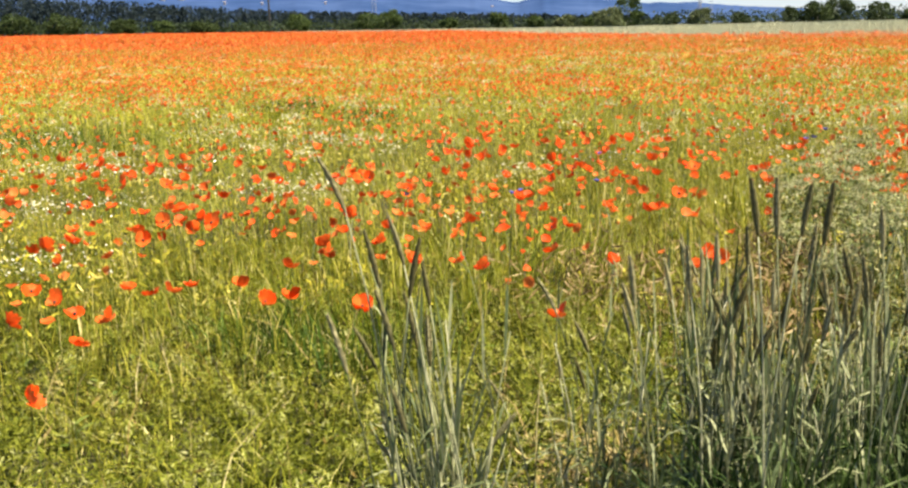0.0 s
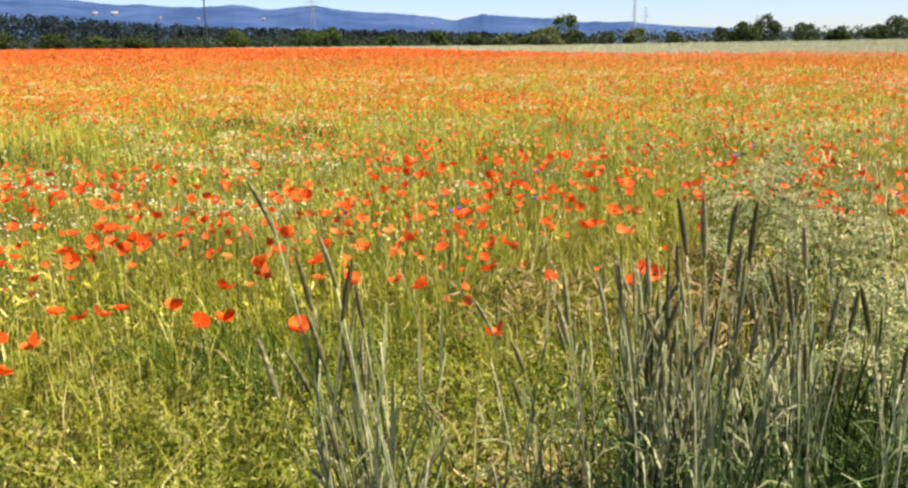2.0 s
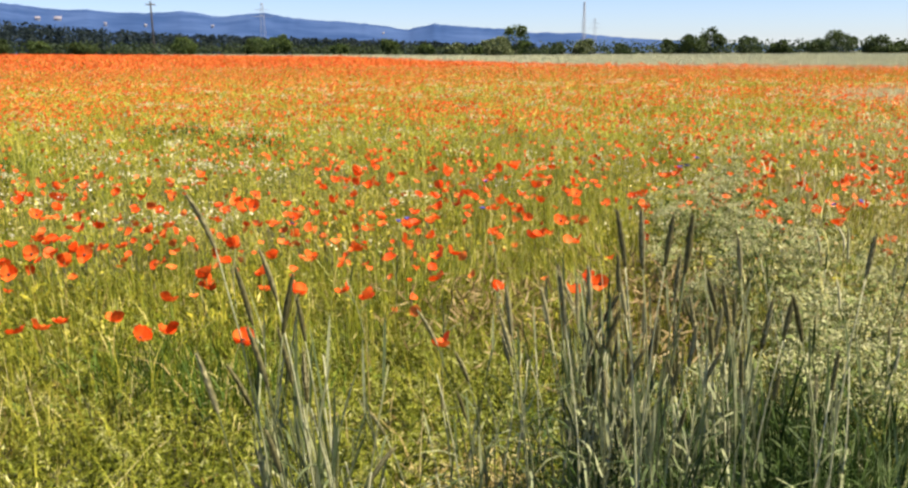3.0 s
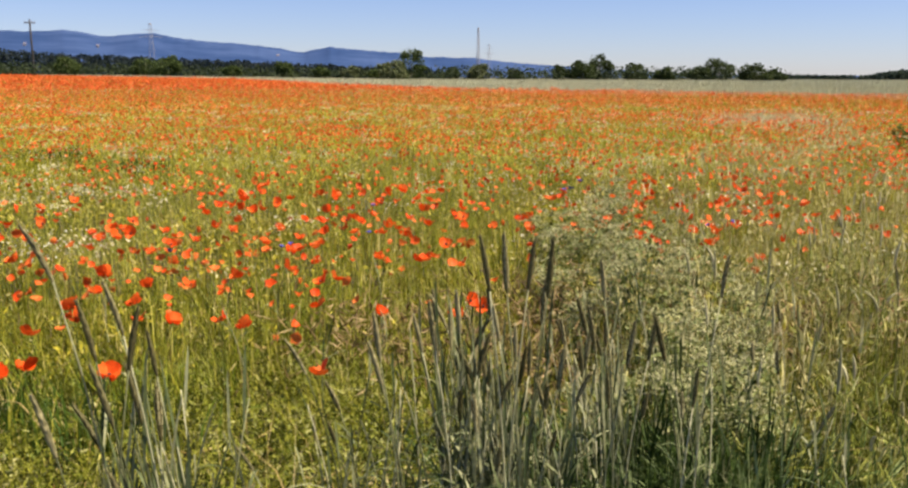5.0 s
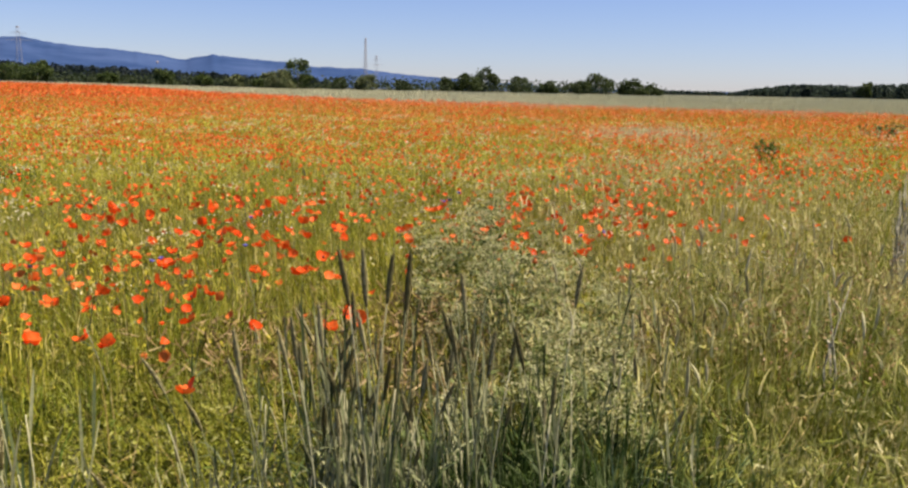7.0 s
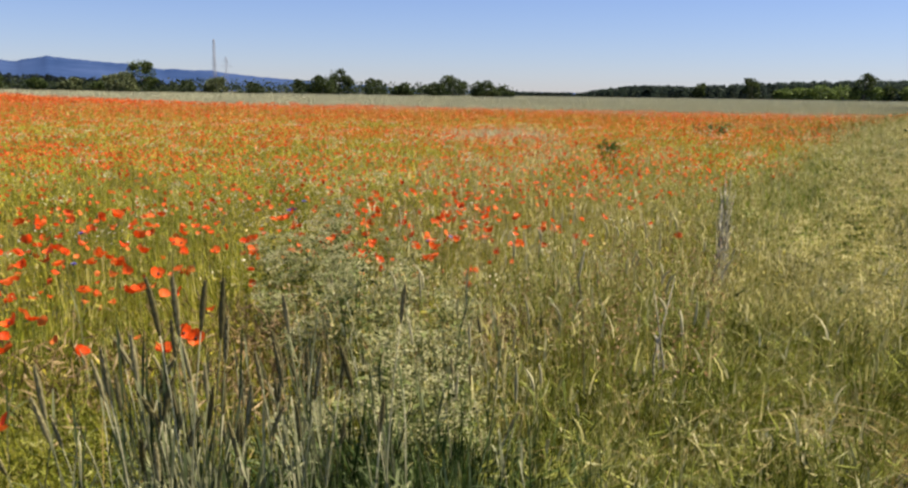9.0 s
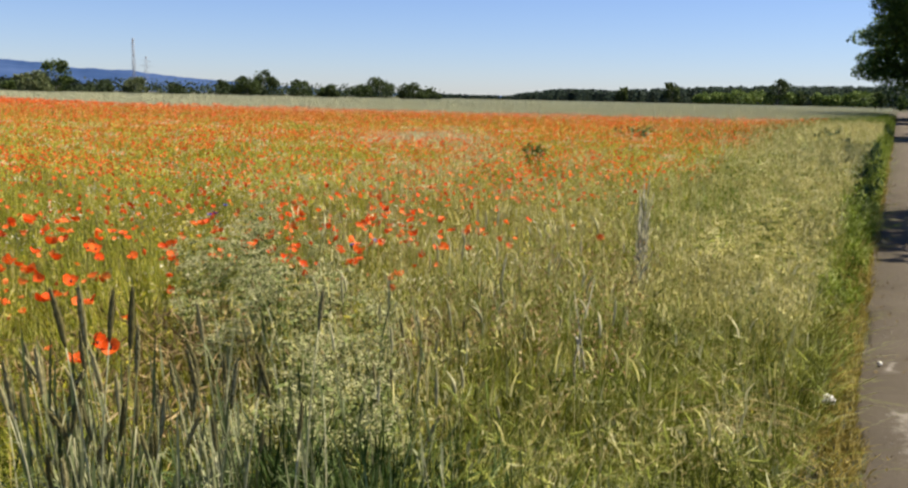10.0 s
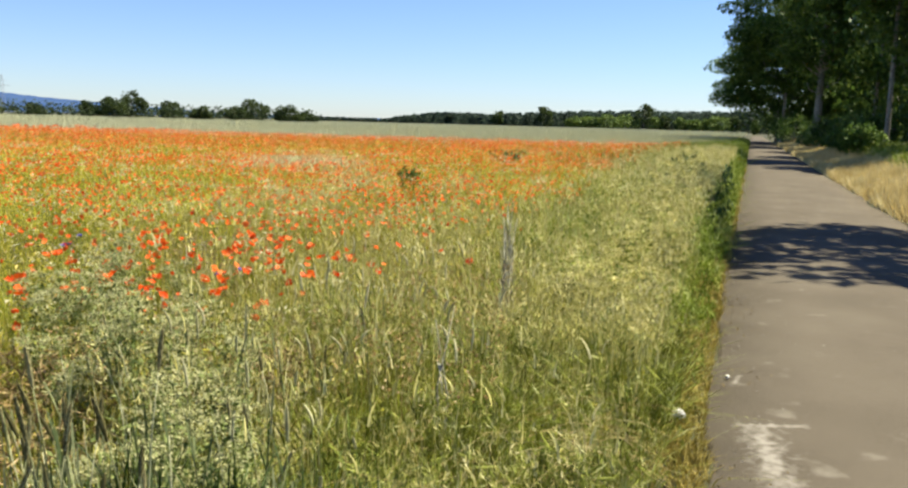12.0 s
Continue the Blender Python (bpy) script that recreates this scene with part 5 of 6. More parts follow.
def make_spike(seed, h):
    """A thin grass stalk with a bleached, bent ear."""
    rng = np.random.default_rng(seed)
    ob = new("grass_spike")
    ear, nod = rng.uniform(0.09, 0.14), rng.uniform(0.1, 1.3)
    part("stem", tube([(0, 0, 0), (0.01, 0.0, h * 0.5), (0.02, 0.005, h - ear)], [0.002, 0.0017, 0.0014], 4), STEM, ob)
    p, e = Vector((0.02, 0.005, h - ear)), []
    for k in range(8):
        e.append(p.copy())
        p += Vector((math.sin(nod * k / 7), 0, math.cos(nod * k / 7))) * ear / 7
    part("ear", tube(e, [0.002, 0.0045, 0.0055, 0.0058, 0.0055, 0.0045, 0.003, 0.001], 6), SPIKE, ob, "bleached pale ear")
    a = rng.uniform(0, 6.28)
    pts = [(math.cos(a) * q * 0.1, math.sin(a) * q * 0.1, h * 0.4 + 0.16 * q - 0.08 * q * q) for q in (0, 0.4, 0.8, 1)]
    part("leaf", strip(pts, [0.004, 0.007, 0.005, 0.001], (-math.sin(a), math.cos(a), 0)), STEM, ob)
    return tagged(ob, "thin green grass stalk with a bleached pale ear", "grass stalk", "pale grass spikes")


spikes = [make_spike(1300 + i, 0.8) for i in range(6)]
rng = np.random.default_rng(1310)
SPOTS = [(2.98, 3.66), (2.94, 2.84), (2.58, 2.94), (1.64, 1.88), (1.75, 1.84), (3.12, 2.79), (3.11, 3.86), (2.76, 3.08), (2.43, 3.08), (2.01, 4.09), (3.07, 2.6)]
for i in range(60):
    if i < len(SPOTS):
        x, y = SPOTS[i]
    else:
        x = rng.uniform(1.6, 4.6)
        y = 0.75 * x + rng.uniform(0.1, 1.9)
    m = pose(x, y, float(gz(x, y)) - 0.01, rng.normal() * 4, rng.normal() * 4, rng.normal(180, 80)) @ Matrix.Diagonal((1, 1, rng.uniform(0.75, 1.08), 1))
    if i < 6:
        spikes[i].matrix_basis = m
    else:
        copy_at(spikes[int(rng.integers(0, 6))], m)


# ---- taller weeds ----
def bushy_weed(name, x, y, h, wide, seed, leaf_m, head_m, label, heads=True, leaf=0.03, stems=9, per=26):
    rng = np.random.default_rng(seed)
    ob = new(name)
    ob.matrix_world = pose(x, y, float(gz(x, y)) - 0.01)
    st, lc, hc = [], [], []
    for i in range(stems):
        a, q, hh = rng.uniform(0, 6.28), wide * math.sqrt(rng.uniform(0.02, 1)), h * rng.uniform(0.55, 1.0)
        pts = [Vector((math.cos(a) * q * s ** 1.3, math.sin(a) * q * s ** 1.3, hh * s)) for s in (0, 0.35, 0.7, 1.0)]
        st.append(tube(pts, [0.004, 0.0035, 0.0025, 0.001], 4))
        for s in rng.uniform(0.1, 1.0, per):
            p = Vector((math.cos(a) * q * s ** 1.3, math.sin(a) * q * s ** 1.3, hh * s))
            lc.append(np.array(p) + rng.normal(size=3) * np.array([1, 1, 0.5]) * 0.055 * (1.1 - 0.5 * s))
        if heads:
            for s in rng.uniform(0.72, 1.06, 4):
                p = np.array((math.cos(a) * q * s ** 1.3, math.sin(a) * q * s ** 1.3, hh * s)) + rng.normal(size=3) * 0.035
                hc += list(p + rng.normal(size=(46, 3)) * np.array([0.024, 0.024, 0.008]))
    for q in st:
        part("stem", q, STEM, ob)
    tagged(part("foliage", leaflets(rng, np.array(lc), rng.uniform(0.6, 1.5, len(lc)) * leaf, 0.36, 0.8, 0.7), leaf_m, ob, "", False), kind="stuff")
    if heads:
        tagged(part("bloom", leaflets(rng, np.array(hc), rng.uniform(0.008, 0.018, len(hc)), 0.6, 1.6), head_m, ob, "cream flower heads", False), kind="stuff")
    return tagged(ob, label, "weed", "weeds at the field's edge")


def grow(maker, spots, seed, low=0.85, high=1.15):
    """A few plants built by maker, the rest copies of them: x, y, height against the first ones."""
    rng = np.random.default_rng(seed)
    made = []
    for i, (x, y, k) in enumerate(spots):
        m = pose(x, y, float(gz(x, y)) - 0.01, 0, 0, rng.uniform(0, 360)) @ Matrix.Diagonal((1, 1, k * rng.uniform(low, high), 1))
        if i < 4:
            made.append(maker(i))
            made[-1].matrix_basis = m
        else:
            copy_at(made[int(rng.integers(0, 4))], m)


grow(lambda i: bushy_weed("flowering_weed", 0, 0, 0.8, 0.17, 1000 + i, PALE_WEED, CREAM, "bushy pale green weed with cream flower heads", True, 0.032, 9, 64),
     [(2.05, 4.2, 1.0), (2.1, 4.9, 1.0), (1.95, 3.7, 0.98), (1.9, 3.25, 0.98), (2.1, 5.35, 0.95), (1.72, 2.8, 0.95), (1.55, 2.45, 0.9), (2.3, 4.5, 0.95), (2.35, 5.1, 0.9), (2.2, 3.9, 0.9), (2.0, 2.9, 0.85), (2.25, 3.4, 0.8),
      (2.6, 5.4, 0.9), (2.9, 6.2, 0.9), (2.45, 5.8, 0.9), (3.2, 6.9, 0.85), (1.35, 2.75, 0.8), (1.75, 3.9, 0.8), (1.85, 4.6, 0.8), (2.8, 4.9, 0.75), (1.8, 2.45, 0.8), (2.5, 4.2, 0.75), (2.6, 3.7, 0.7), (3.3, 5.9, 0.7)], 92)
rng = np.random.default_rng(93)
spots = []
for k in range(84):
    u = 6.5 + 15 * rng.uniform() ** 1.3
    v = 0.4 + abs(rng.normal()) * (0.4 + 0.02 * u)
    spots.append((*xy(u, v), 0.62 + 0.42 * float(smooth((u - 6) / 6)) - 0.1 * min(v, 2.5) / 2.5))
grow(lambda i: bushy_weed("verge_plant", 0, 0, 1.0, 0.2, 1020 + i, VERGE_LEAF, SEEDS, "tall pale green verge plant full of seed heads", True, 0.044, 9, 60), spots, 94)
spots = []
for k in range(44):
    u = 4.6 + 12 * rng.uniform()
    spots.append((*xy(u, 0.42 + abs(rng.normal()) * 0.28), 0.5 + 0.6 * float(smooth((u - 4) / 6))))
grow(lambda i: bushy_weed("nettle_plant", 0, 0, 0.62, 0.16, 1040 + i, NETTLE, SEEDS, "dark green leafy plant on the lane's edge", False, 0.045, 7, 60), spots, 95)
bushy_weed("low_bush", 13.0, 14.5, 0.62, 0.3, 1050, LIT_BUSH, HEDGE, "small dark green leafy bush among the poppies", False, 0.06, 26, 150)
bushy_weed("dock_plant", 16.2, 9.2, 1.2, 0.5, 1051, DARK_WEED, DARK_WEED, "tall dark-leaved weed at the lane's edge", False, 0.11, 20, 70)
for u, v, h, seed in ((13.6, 0.55, 0.95, 1060), (14.6, 0.4, 1.15, 1061), (15.3, 0.75, 1.2, 1062), (12.4, 0.35, 0.8, 1063), (16.4, 0.35, 1.05, 1064)):
    bushy_weed("dock_plant", *xy(u, v), h, 0.34, seed, DARK_WEED, DARK_WEED, "tall dark-leaved weed at the lane's edge", False, 0.085, 14, 60)
bushy_weed("dock_plant", 17.6, 9.8, 1.0, 0.4, 1052, DARK_WEED, DARK_WEED, "tall dark-leaved weed at the lane's edge", False, 0.14, 14, 30)
bushy_weed("low_bush", 24.0, 21.5, 0.7, 0.9, 1053, PALE_WEED, SEEDS, "low spreading green weed in the field", False, 0.12, 20, 40)


def dead_stalks(x, y, h, n, wide, seed, label, thick=0.007):
    rng = np.random.default_rng(seed)
    ob = new("dead_stalk_bunch")
    ob.matrix_world = pose(x, y, float(gz(x, y)) - 0.01)
    for k in range(n):
        a, q, hh = rng.uniform(0, 6.28), rng.uniform(0.2, 1) * wide, h * rng.uniform(0.6, 1)
        b = rng.normal(size=2) * 0.02
        part("stalk", tube([(math.cos(a) * q, math.sin(a) * q, 0), (math.cos(a) * q * 0.6 + b[0], math.sin(a) * q * 0.6 + b[1], hh * 0.5), (b[1] * 2, b[0] * 2, hh)], [thick, thick * 0.85, thick * 0.3], 5), DEAD, ob)
        for _ in range(2 if n > 4 else 1):
            z, la, ln = hh * rng.uniform(0.3, 0.95), rng.uniform(0, 6.28), rng.uniform(0.08, 0.2)
            c0 = Vector((math.cos(a) * q * 0.5 + b[0], math.sin(a) * q * 0.5 + b[1], z))
            pts = [c0 + Vector((math.cos(la) * ln * 0.35 * s, math.sin(la) * ln * 0.35 * s, ln * (0.25 * s - 1.1 * s * s))) for s in (0, 0.35, 0.7, 1)]
            part("leaf", strip(pts, [0.005, 0.016, 0.012, 0.002], (-math.sin(la), math.cos(la), 0)), DEAD, ob, "withered hanging leaf")
    return tagged(ob, label, "dead plant")


dead_stalks(4.9, 4.0, 1.08, 22, 0.09, 1100, "upright bunch of dead grey plant stalks with withered leaves", 0.008)
dead_stalks(3.02, 2.68, 0.86, 2, 0.02, 1101, "thin dead grey stalk standing in the grass")

rng = np.random.default_rng(96)
x, y = 14.2 + rng.normal(size=2600) * 1.0, 20.8 + rng.normal(size=2600) * 0.8
stuff("grain_patch", [blades(rng, x, y, gz(x, y), rng.uniform(0.4, 0.75, 2600), rng.uniform(0.012, 0.03, 2600), rng.uniform(0.05, 0.5, 2600), 2)], GRAIN, "small grey-green patch of grain among the poppies", "grain")
pcs = []
for cx, cy, n, sp in ((12.4, 15.6, 500, 0.5), (11.2, 14.0, 300, 0.35), (31.5, 26.3, 700, 0.9), (8.6, 12.2, 260, 0.35), (13.6, 13.4, 320, 0.4)):
    x, y = cx + rng.normal(size=n) * sp, cy + rng.normal(size=n) * sp * 0.6
    pcs.append(blades(rng, x, y, gz(x, y), rng.uniform(0.35, 0.7, n), rng.uniform(0.01, 0.022, n), rng.uniform(0.05, 0.6, n), 2))
stuff("pale_tufts", pcs, SEEDS, "pale grass tufts standing among the poppies", "grass")
# dark green patches
pcs = []
for cx, cy, n, sp in ((-5.2, 10.6, 900, 0.7), (-2.85, 14.8, 400, 0.35), (-1.4, 13.3, 260, 0.35), (-0.6, 3.5, 110, 0.22), (-0.9, 3.75, 90, 0.2)):
    x, y = cx + rng.normal(size=n) * sp, cy + rng.normal(size=n) * sp * 0.5
    pcs.append(blades(rng, x, y, gz(x, y), rng.uniform(0.25, 0.55, n) * (0.75 if cy < 5 else 1), rng.uniform(0.006, 0.012, n) * (1 + cy * 0.08), rng.uniform(0.05, 0.6, n), 2))
stuff("green_tufts", pcs, BUSH_GREEN, "dark green grass tufts in the meadow", "grass")

# ---- verge along the lane ----
rng = np.random.default_rng(12)
n = 26000
u = 1.6 + 30 * rng.uniform(0, 1, n) ** 1.7
v = lane_edge(u) + 0.02 + np.abs(rng.normal(size=n)) * (0.75 + 0.02 * u) + 0.9 * rng.uniform(0, 1, n) ** 2
def hollow(u, v):
    """A trodden, sunken spot in the verge."""
    return np.minimum(1.0, np.exp(-(((u - 4.8) / 0.4) ** 2 + ((v - 0.62) / 0.22) ** 2)) + np.exp(-(((u - 3.95) / 0.38) ** 2 + ((v - 0.2) / 0.2) ** 2)) + 0.8 * np.exp(-(((u - 3.65) / 0.22) ** 2 + ((v - 0.65) / 0.18) ** 2)))


keep = (v < 3.2) & (rng.uniform(0, 1, n) > 0.85 * hollow(u, v))
u, v = u[keep], v[keep]
x, y = xy(u, v)
tall = (0.30 + 0.55 * smooth((u - 4.5) / 6)) * (0.2 + 0.8 * smooth((v - 0.05) / (0.6 - 0.45 * smooth((u - 6) / 5)))) * (0.35 + 0.5 * vnoise(x, y, 0.6, 81) + 0.5 * vnoise(x, y, 0.22, 80))
h = tall * rng.uniform(0.5, 1.15, len(x)) * lower_near(x, y)
near = (u < 5.2 + 0.9 * vnoise(x, y, 0.8, 78))
vg, cg = [], []
for pcs, k in ((cg, near), (vg, ~near)):
    pcs.append(blades(rng, x[k], y[k], gz(x[k], y[k]) - 0.01, h[k], rng.uniform(0.003, 0.011, k.sum()) * (0.9 + u[k] * 0.05), rng.uniform(0.05, 1.3, k.sum()), 2, 0.35))
n = 36000
u = 30 + 90 * rng.uniform(0, 1, n) ** 1.5
v = 0.02 + np.abs(rng.normal(size=n)) * 2.4
x, y = xy(u, v)
vg.append(blades(rng, x, y, gz(x, y) - 0.02, rng.uniform(0.4, 0.95, n) * (0.5 + 0.5 * smooth(v / 0.5)), rng.uniform(0.03, 0.06, n), rng.uniform(0.05, 0.5, n), 1))
# the corner between the lane and the rye
x, y, r = field_only(*scatter(rng, 20000, 1.6, 6.0, 26, 66, 1.4))
k = rng.uniform(0, 1, len(x)) < smooth((x - 0.6 * y - 0.5 + 0.8 * (vnoise(x, y, 0.7, 73) - 0.5)) / 0.9) * np.clip(1 - 0.9 * hollow(*uv(x, y)), 0, 1)
x, y, r = x[k], y[k], r[k]
h = (0.06 + 0.3 * vnoise(x, y, 0.5, 82) + 0.26 * vnoise(x, y, 0.2, 79) + 0.08 * smooth((r - 3) / 3)) * rng.uniform(0.5, 1.2, len(x)) * lower_near(x, y)
cg.append(blades(rng, x, y, gz(x, y) - 0.01, h * 1.25, rng.uniform(0.003, 0.009, len(x)), rng.uniform(0.1, 1.3, len(x)), 3, 0.3))
stuff("shaded_corner_grass", cg, CORNER, "tangled olive and brown grass by the lane", "grass")
stuff("verge_grass", vg, VERGE, "tall uncut grass along the lane's edge", "grass")

n = 64000
u = 1.8 + 28 * rng.uniform(0, 1, n) ** 1.5
v = 0.02 + np.abs(rng.normal(size=n)) * (0.8 + 0.02 * u)
x, y = xy(u, v)
k = rng.uniform(0, 1, n) < (0.2 + 0.8 * smooth((vnoise(x, y, 0.45, 86) - 0.3) / 0.4)) * np.clip(1 - 0.9 * hollow(u, v), 0, 1)
x, y, u, v = x[k], y[k], u[k], v[k]
top = (0.22 + 0.6 * smooth((u - 4.5) / 6)) * (0.18 + 0.82 * smooth((v - 0.05) / (0.6 - 0.45 * smooth((u - 6) / 5)))) * (0.6 + 0.6 * vnoise(x, y, 0.5, 87)) * lower_near(x, y)
# the nearer herbs take CORNER, with shade in its colour
k = u < 5.6
c = np.stack([x, y, gz(x, y) + top * rng.uniform(0.1, 1.05, len(x))], 1)
lv = [leaflets(rng, c[q], rng.uniform(0.04, 0.13, q.sum()) * (0.8 + u[q] * 0.02), 0.11, 1.1, 1.5) for q in (k, ~k)]
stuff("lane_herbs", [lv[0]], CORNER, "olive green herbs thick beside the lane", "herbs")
stuff("verge_herbs", [lv[1]], VERGE, "leafy green herbs thick along the lane's edge", "herbs")

x, y, r = field_only(*scatter(rng, 32000, 1.7, 6.2, 24, 66, 1.3))
k = rng.uniform(0, 1, len(x)) < smooth((x - 0.5 * y - 0.2) / 0.9) * (0.25 + 0.75 * smooth((vnoise(x, y, 0.35, 88) - 0.3) / 0.4)) * np.clip(1 - 0.9 * hollow(*uv(x, y)), 0, 1)
x, y, r = x[k], y[k], r[k]
c = np.stack([x, y, gz(x, y) + (0.05 + 0.3 * vnoise(x, y, 0.5, 82) + 0.22 * vnoise(x, y, 0.2, 79)) * rng.uniform(0.1, 1.1, len(x)) * lower_near(x, y)], 1)
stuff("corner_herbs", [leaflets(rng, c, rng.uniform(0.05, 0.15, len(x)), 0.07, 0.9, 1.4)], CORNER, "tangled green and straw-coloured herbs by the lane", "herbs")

# seed heads over it
n = 8000
u = 5.0 + 26 * rng.uniform(0, 1, n) ** 1.6
v = 0.25 + np.abs(rng.normal(size=n)) * (0.6 + 0.025 * u)
x, y = xy(u, v)
keep = rng.uniform(0, 1, n) < 0.3 + 0.7 * vnoise(x, y, 0.9, 83)
x, y, u = x[keep], y[keep], u[keep]
h = (0.45 + 0.5 * smooth((u - 4.5) / 6)) * rng.uniform(0.75, 1.15, len(x))
stalk = blades(rng, x, y, gz(x, y), h, 0.004, 0.06, 1)
c = np.repeat(np.stack([x, y, gz(x, y) + h], 1), 9, 0) + rng.normal(size=(len(x) * 9, 3)) * np.array([0.03, 0.03, 0.045])
heads = leaflets(rng, c, rng.uniform(0.02, 0.05, len(c)) * np.repeat(0.7 + u * 0.04, 9), 0.16, 0.6, 2.0)
x, y, r = field_only(*scatter(rng, 1500, 2.6, 11, 18, 62, 1.3))
k = rng.uniform(0, 1, len(x)) < smooth((x - 0.45 * y) / 1.4)
x, y, r = x[k], y[k], r[k]
h = rng.uniform(0.5, 0.82, len(x))
stalk2 = blades(rng, x, y, gz(x, y), h, 0.004, 0.1, 1)
spike = blades(rng, x, y, gz(x, y) + h * 0.86, rng.uniform(0.07, 0.15, len(x)), 0.006 + 0.0009 * r, rng.uniform(0, 0.7, len(x)), 3)
stuff("grass_seed_heads", [stalk, heads, stalk2, spike], SEEDS, "pale cream seed heads of the verge grass", "seed heads")
x, y, r = field_only(*scatter(rng, 1800, 3.4, 9.5, 16, 52, 1.3))
k = rng.uniform(0, 1, len(x)) < smooth((vnoise(x, y, 1.1, 84) - 0.3) / 0.4) * smooth((x - 0.35 * y) / 1.0)
x, y, r = x[k], y[k], r[k]
h = rng.uniform(0.25, 0.6, len(x))
c = np.repeat(np.stack([x, y, gz(x, y) + h], 1), 12, 0) + rng.normal(size=(len(x) * 12, 3)) * np.array([0.02, 0.02, 0.07])
stuff("sorrel", [blades(rng, x, y, gz(x, y), h, 0.004, 0.05, 1), leaflets(rng, c, rng.uniform(0.01, 0.022, len(c)), 0.6, 0.4)], SORREL, "rusty red sorrel spikes in the grass", "weeds")

x, y, r = field_only(*scatter(rng, 5200, 2.6, 13, 16, 60, 1.3))
k = rng.uniform(0, 1, len(x)) < smooth((x - 0.42 * y + 0.2) / 1.0) * (0.15 + 0.85 * smooth((vnoise(x, y, 0.7, 89) - 0.35) / 0.3))
x, y, r = x[k], y[k], r[k]
h = rng.uniform(0.3, 0.7, len(x))
c = np.repeat(np.stack([x, y, gz(x, y) + h], 1), 11, 0) + rng.normal(size=(len(x) * 11, 3)) * np.array([0.022, 0.022, 0.045])
stuff("flowering_grass", [blades(rng, x, y, gz(x, y), h, 0.004, 0.15, 2), leaflets(rng, c, rng.uniform(0.015, 0.04, len(c)) * np.repeat(0.8 + r * 0.04, 11), 0.15, 0.6, 2.0)], SEEDS,
      "pale flowering grass at the corner of the field", "grass")
for name, mt, lab, seed in (("green_tussocks", TUFT_GREEN, "green grass tussocks along the lane", 1), ("pale_tussocks", TUFT_PALE, "pale straw-green grass tussocks along the lane", 2),
                            ("brown_tussocks", TUFT_BROWN, "brown withered grass tussocks along the lane", 3)):
    rt = np.random.default_rng(1200 + seed)
    m = (800, 420, 300)[seed - 1]
    u = 2.4 + 15 * rt.uniform(0, 1, m) ** 1.6
    v = 0.46 + np.abs(rt.normal(size=m)) * (0.6 + 0.05 * u)
    keep = (rt.uniform(0, 1, m) > hollow(u, v)) & (vnoise(*xy(u, v), 0.9, 140 + seed) > 0.38)
    u, v = u[keep], v[keep]
    x, y = xy(u, v)
    hh = (0.2 + 0.5 * smooth((u - 4) / 7)) * rt.uniform(0.6, 1.15, len(x)) * (0.3 + 0.7 * lower_near(x, y))
    near = tufts(rt, x, y, 34, hh, np.full(len(x), 0.045), 0.006 * (0.9 + u * 0.05))
    x, y, r = field_only(*scatter(rt, (620, 620, 160)[seed - 1], 2.6, 15, -40, 58, 1.4))
    keep = vnoise(x, y, 1.4, 150 + seed) > 0.45
    x, y, r = x[keep], y[keep], r[keep]
    hh = rt.uniform(0.25, 0.5, len(x))
    stuff(name, [near, tufts(rt, x, y, 26, hh, np.full(len(x), 0.04), 0.005 * (0.8 + r * 0.06))], mt, lab, "grass")
n = 3600
u = 2.6 + 16 * rng.uniform(0, 1, n) ** 1.5
v = 0.44 + np.abs(rng.normal(size=n)) * 1.1
x, y = xy(u, v)
h = (0.2 + 0.45 * smooth((u - 4.5) / 6)) * rng.uniform(0.5, 1.3, n) * lower_near(x, y)
stuff("verge_straw", [blades(rng, x, y, gz(x, y), h, rng.uniform(0.002, 0.005, n) * (1 + u * 0.04), rng.uniform(0.1, 1.1, n), 3, 0.3)], DRY, "bleached thin straw standing in the verge", "straw")

# flattened straw beside the lane
x, y = xy(4.0 + rng.normal(size=220) * 0.9, 0.28 + np.abs(rng.normal(size=220)) * 0.7)
a = rng.normal(size=220) * 0.6 + 0.2
ln = rng.uniform(0.2, 0.6, 220)
pcs = []
for i in range(220):
    z = float(gz(x[i], y[i])) + rng.uniform(0.04, 0.34)
    dx, dy = math.cos(a[i]) * ln[i] / 2, math.sin(a[i]) * ln[i] / 2
    pcs.append(tube([(x[i] - dx, y[i] - dy, z - 0.04), (x[i], y[i], z + 0.03), (x[i] + dx, y[i] + dy, z - 0.03)], [0.0014, 0.0012, 0.0007], 3))
for i in range(60):
    x0, y0 = xy(3.95 + rng.normal() * 0.28, 0.26 + abs(rng.normal()) * 0.16)
    b, ln = -1.0 + rng.normal() * 0.3, rng.uniform(0.25, 0.6)
    z = float(gz(x0, y0)) + rng.uniform(0.08, 0.28)
    dx, dy = math.cos(b) * ln / 2, math.sin(b) * ln / 2
    pcs.append(tube([(x0 - dx, y0 - dy, z - 0.05), (x0 - dx * 0.2, y0 - dy * 0.2, z + 0.03), (x0 + dx * 0.5, y0 + dy * 0.5, z + 0.02), (x0 + dx, y0 + dy, z - 0.04)], [0.0024, 0.0022, 0.0018, 0.001], 4))
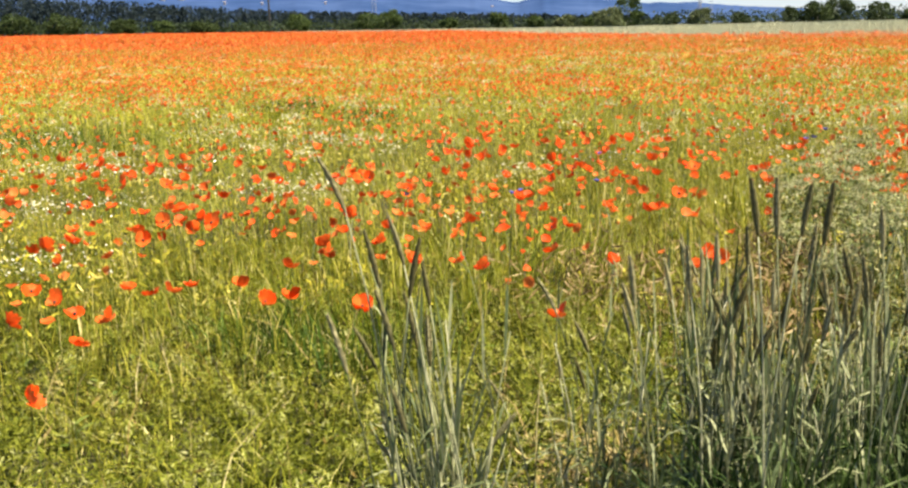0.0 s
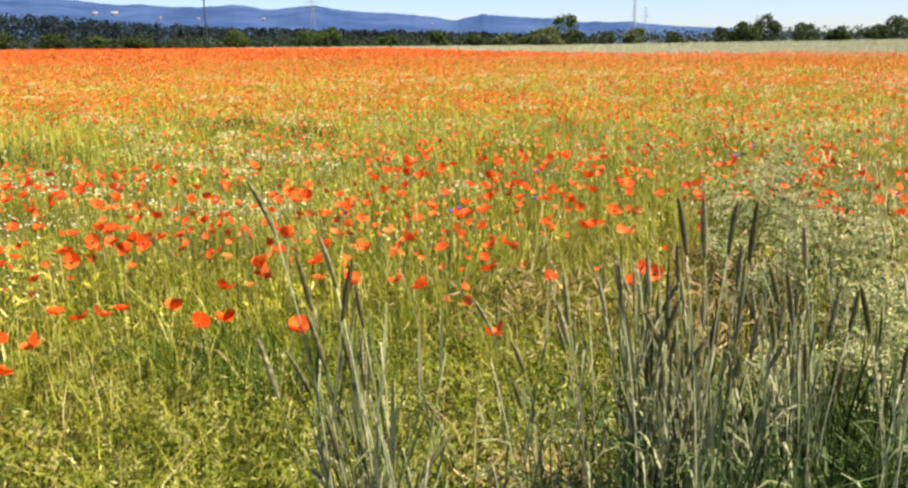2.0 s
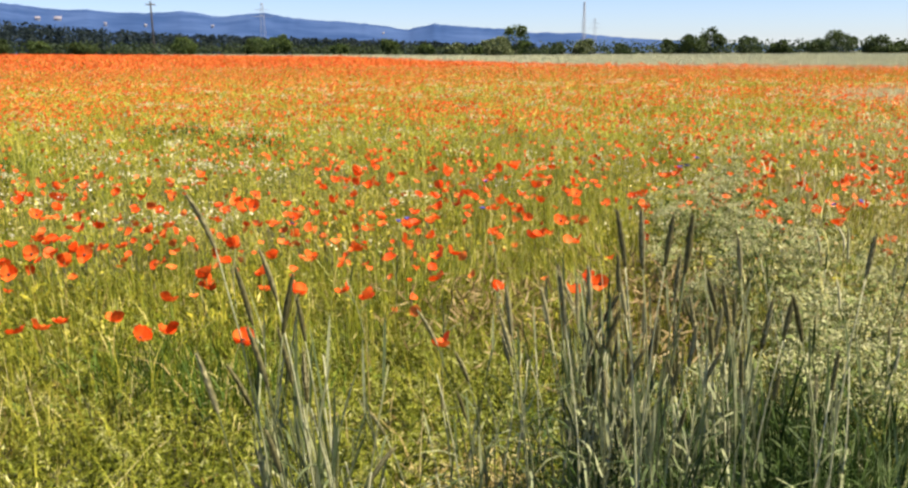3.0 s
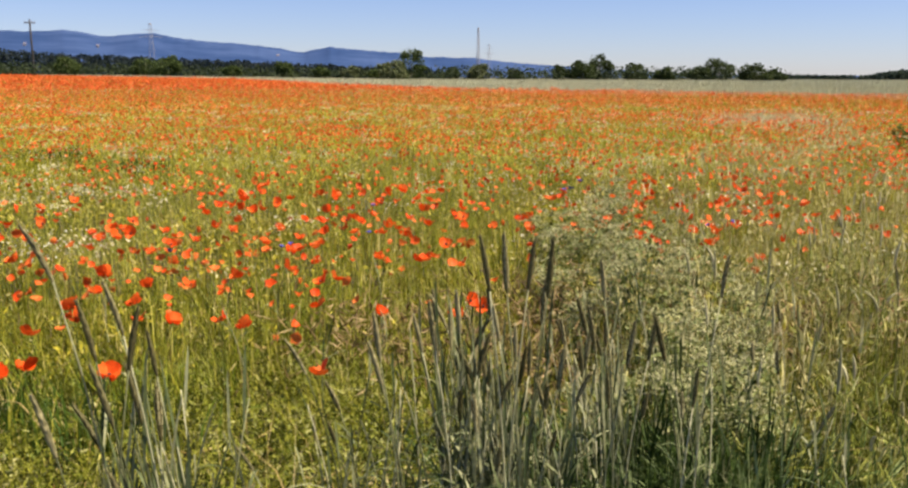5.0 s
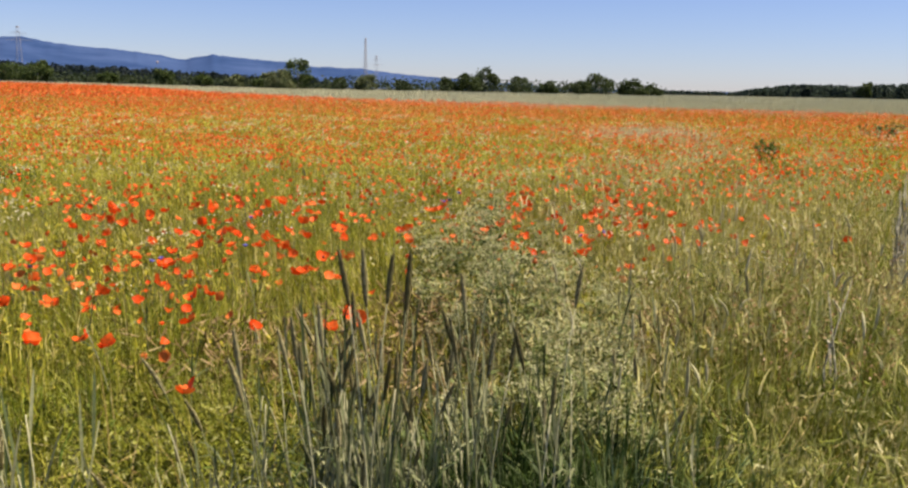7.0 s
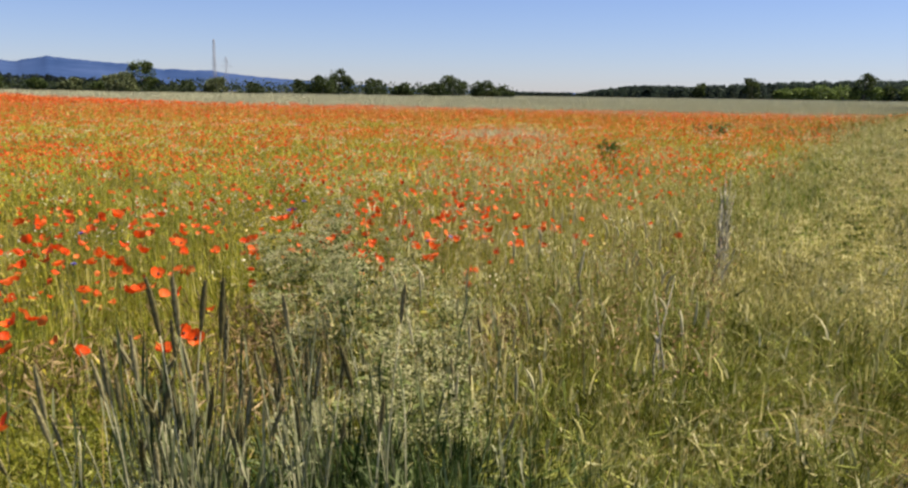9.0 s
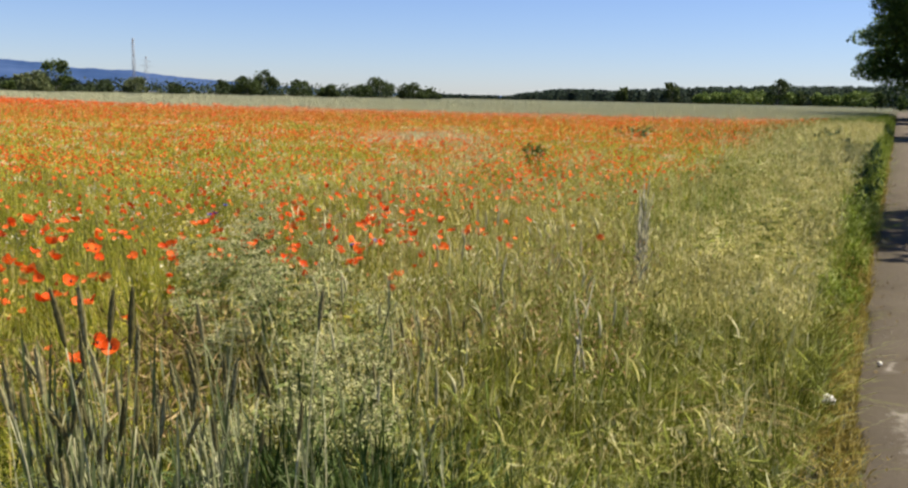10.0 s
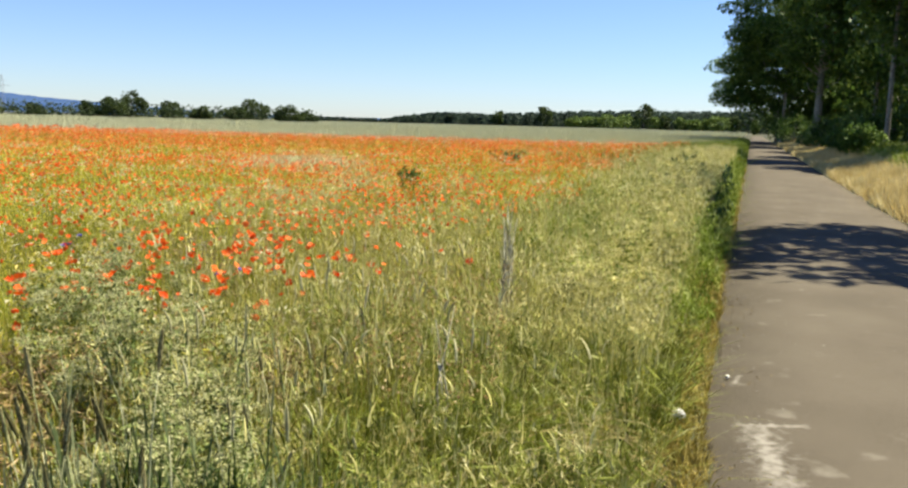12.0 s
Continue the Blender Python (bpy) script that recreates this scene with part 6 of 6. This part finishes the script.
stuff("fallen_straw", pcs, DRY, "flattened straw-coloured stalks beside the lane", "straw")

# dry fringe on the lane's edge and the bank on its other side
n = 24000
u = 2.0 + 40 * rng.uniform(0, 1, n) ** 1.6
v = lane_edge(u) - 0.04 + np.abs(rng.normal(size=n)) * 0.24
keep = rng.uniform(0, 1, n) > 0.8 * hollow(u, v)
u, v = u[keep], v[keep]
n = len(u)
x, y = xy(u, v)
stuff("lane_fringe", [blades(rng, x, y, gz(x, y), rng.uniform(0.03, 0.17, n) * (0.4 + 0.9 * vnoise(x, y, 0.5, 77)), rng.uniform(0.004, 0.01, n) * (1 + u * 0.05), rng.uniform(0.1, 1.3, n), 2)], FRINGE,
      "short brown fringe of grass on the lane's edge", "grass")
m = 2800
u = 2.0 + 22 * rng.uniform(0, 1, m) ** 1.6
v = lane_edge(u) + 0.08 - np.abs(rng.normal(size=m)) * 0.2 * smooth((vnoise(u, u * 0, 0.6, 76) - 0.2) / 0.6)
x, y = xy(u, v)
stuff("lane_crumbs", [leaflets(rng, np.stack([x, y, np.maximum(gz(x, y), 0.012) + rng.uniform(0.004, 0.02, m)], 1), rng.uniform(0.008, 0.026, m) * (1 + u * 0.03), 0.3, 3.0)], UMBER, "dry leaf crumbs spilling onto the lane", "litter")
fr = []
n = 60000
u = 13 + 110 * rng.uniform(0, 1, n) ** 1.5
x, y = xy(u, -2.95 - np.abs(rng.normal(size=n)) * 2.4)
bank_h = rng.uniform(0.12, 0.55, n)
fr.append(blades(rng, x, y, gz(x, y) - 0.02, bank_h, rng.uniform(0.02, 0.045, n), rng.uniform(0.1, 0.8, n), 1))
stuff("dry_verge", fr, BANK, "bleached dry grass on the lane's margins", "dry grass")
n = 18000
u = 9 + 60 * rng.uniform(0, 1, n) ** 1.4
v = -5.0 - np.abs(rng.normal(size=n)) * 1.6
x, y = xy(u, v)
c = np.stack([x, y, gz(x, y) + (0.1 + 0.7 * vnoise(x, y, 1.5, 74) * smooth((-v - 3.0) / 1.4)) * rng.uniform(0, 1, n)], 1)
stuff("bank_herbs", [leaflets(rng, c, rng.uniform(0.04, 0.12, n) * (0.8 + u * 0.012), 0.35, 1.0)], VERGE, "mounds of green and straw-coloured herbs on the bank", "herbs")
n = 16000
u = 18 + 100 * rng.uniform(0, 1, n) ** 1.5
x, y = xy(u, -5.3 - np.abs(rng.normal(size=n)) * 2.0)
stuff("bank_grass", [blades(rng, x, y, gz(x, y) - 0.02, rng.uniform(0.3, 0.9, n), rng.uniform(0.03, 0.06, n), rng.uniform(0.1, 0.6, n), 1)], VERGE, "green grass on the bank below the trees", "grass")


# ---- grain beyond the poppies ----
def grain_field():
    rng = np.random.default_rng(14)
    pcs = []
    for n, r0, r1, w in ((150000, 40, 110, 0.028), (150000, 110, 330, 0.09)):
        x, y, r = scatter(rng, n, r0, r1, -12, 63, 1.0)
        v = uv(x, y)[1]
        k = ~in_poppies(x, y) & (v > 1.5) & (y - 0.25 * x < 186 + 0.42 * np.maximum(x, 0))
        x, y, r = x[k], y[k], r[k]
        h = (0.84 + 0.06 * vnoise(x, y, 9, 95)) * rng.uniform(0.97, 1.015, len(x))
        pcs.append(blades(rng, x, y, gz(x, y) - 0.03, h, rng.uniform(0.6, 1.4, len(x)) * w, rng.uniform(0.02, 0.25, len(x)), 1))
    stuff("grain_field", pcs, GRAIN, "even grey-green field of unripe grain", "grain")


grain_field()


# ---- small things on the lane ----
def residue():
    rng = np.random.default_rng(15)
    pcs = []
    for _ in range(220):
        u, v = rng.uniform(2.0, 14), -abs(rng.normal()) * 0.3 if rng.uniform() < 0.8 else rng.uniform(-2.7, 0)
        cx, cy = xy(u, v)
        q = rng.uniform(0.002, 0.006)
        pcs.append(ball(q, (cx, cy, 0.022 + q * 0.3), 5, 3, 0.6))
    stuff("loose_grit", pcs, CHALK, "loose pale grit along the lane's edge", "gravel")


residue()


def crumpled_paper(x, y, size, seed):
    rng = np.random.default_rng(seed)
    v, t = ball(size, (0, 0, size * 0.7), 9, 6, 0.75)
    v = np.asarray(v) * (1 + rng.uniform(-0.28, 0.28, (len(v), 1)))
    ob = new("crumpled_paper", tri_mesh("crumpled_paper", v, t, PAPER))
    ob.matrix_world = pose(x, y, float(gz(x, y)) + 0.06, 0, 0, rng.uniform(0, 360))
    tagged(ob, "crumpled piece of off-white paper in the grass", "litter")


crumpled_paper(4.32, 2.18, 0.035, 1)
crumpled_paper(5.38, 2.46, 0.016, 2)
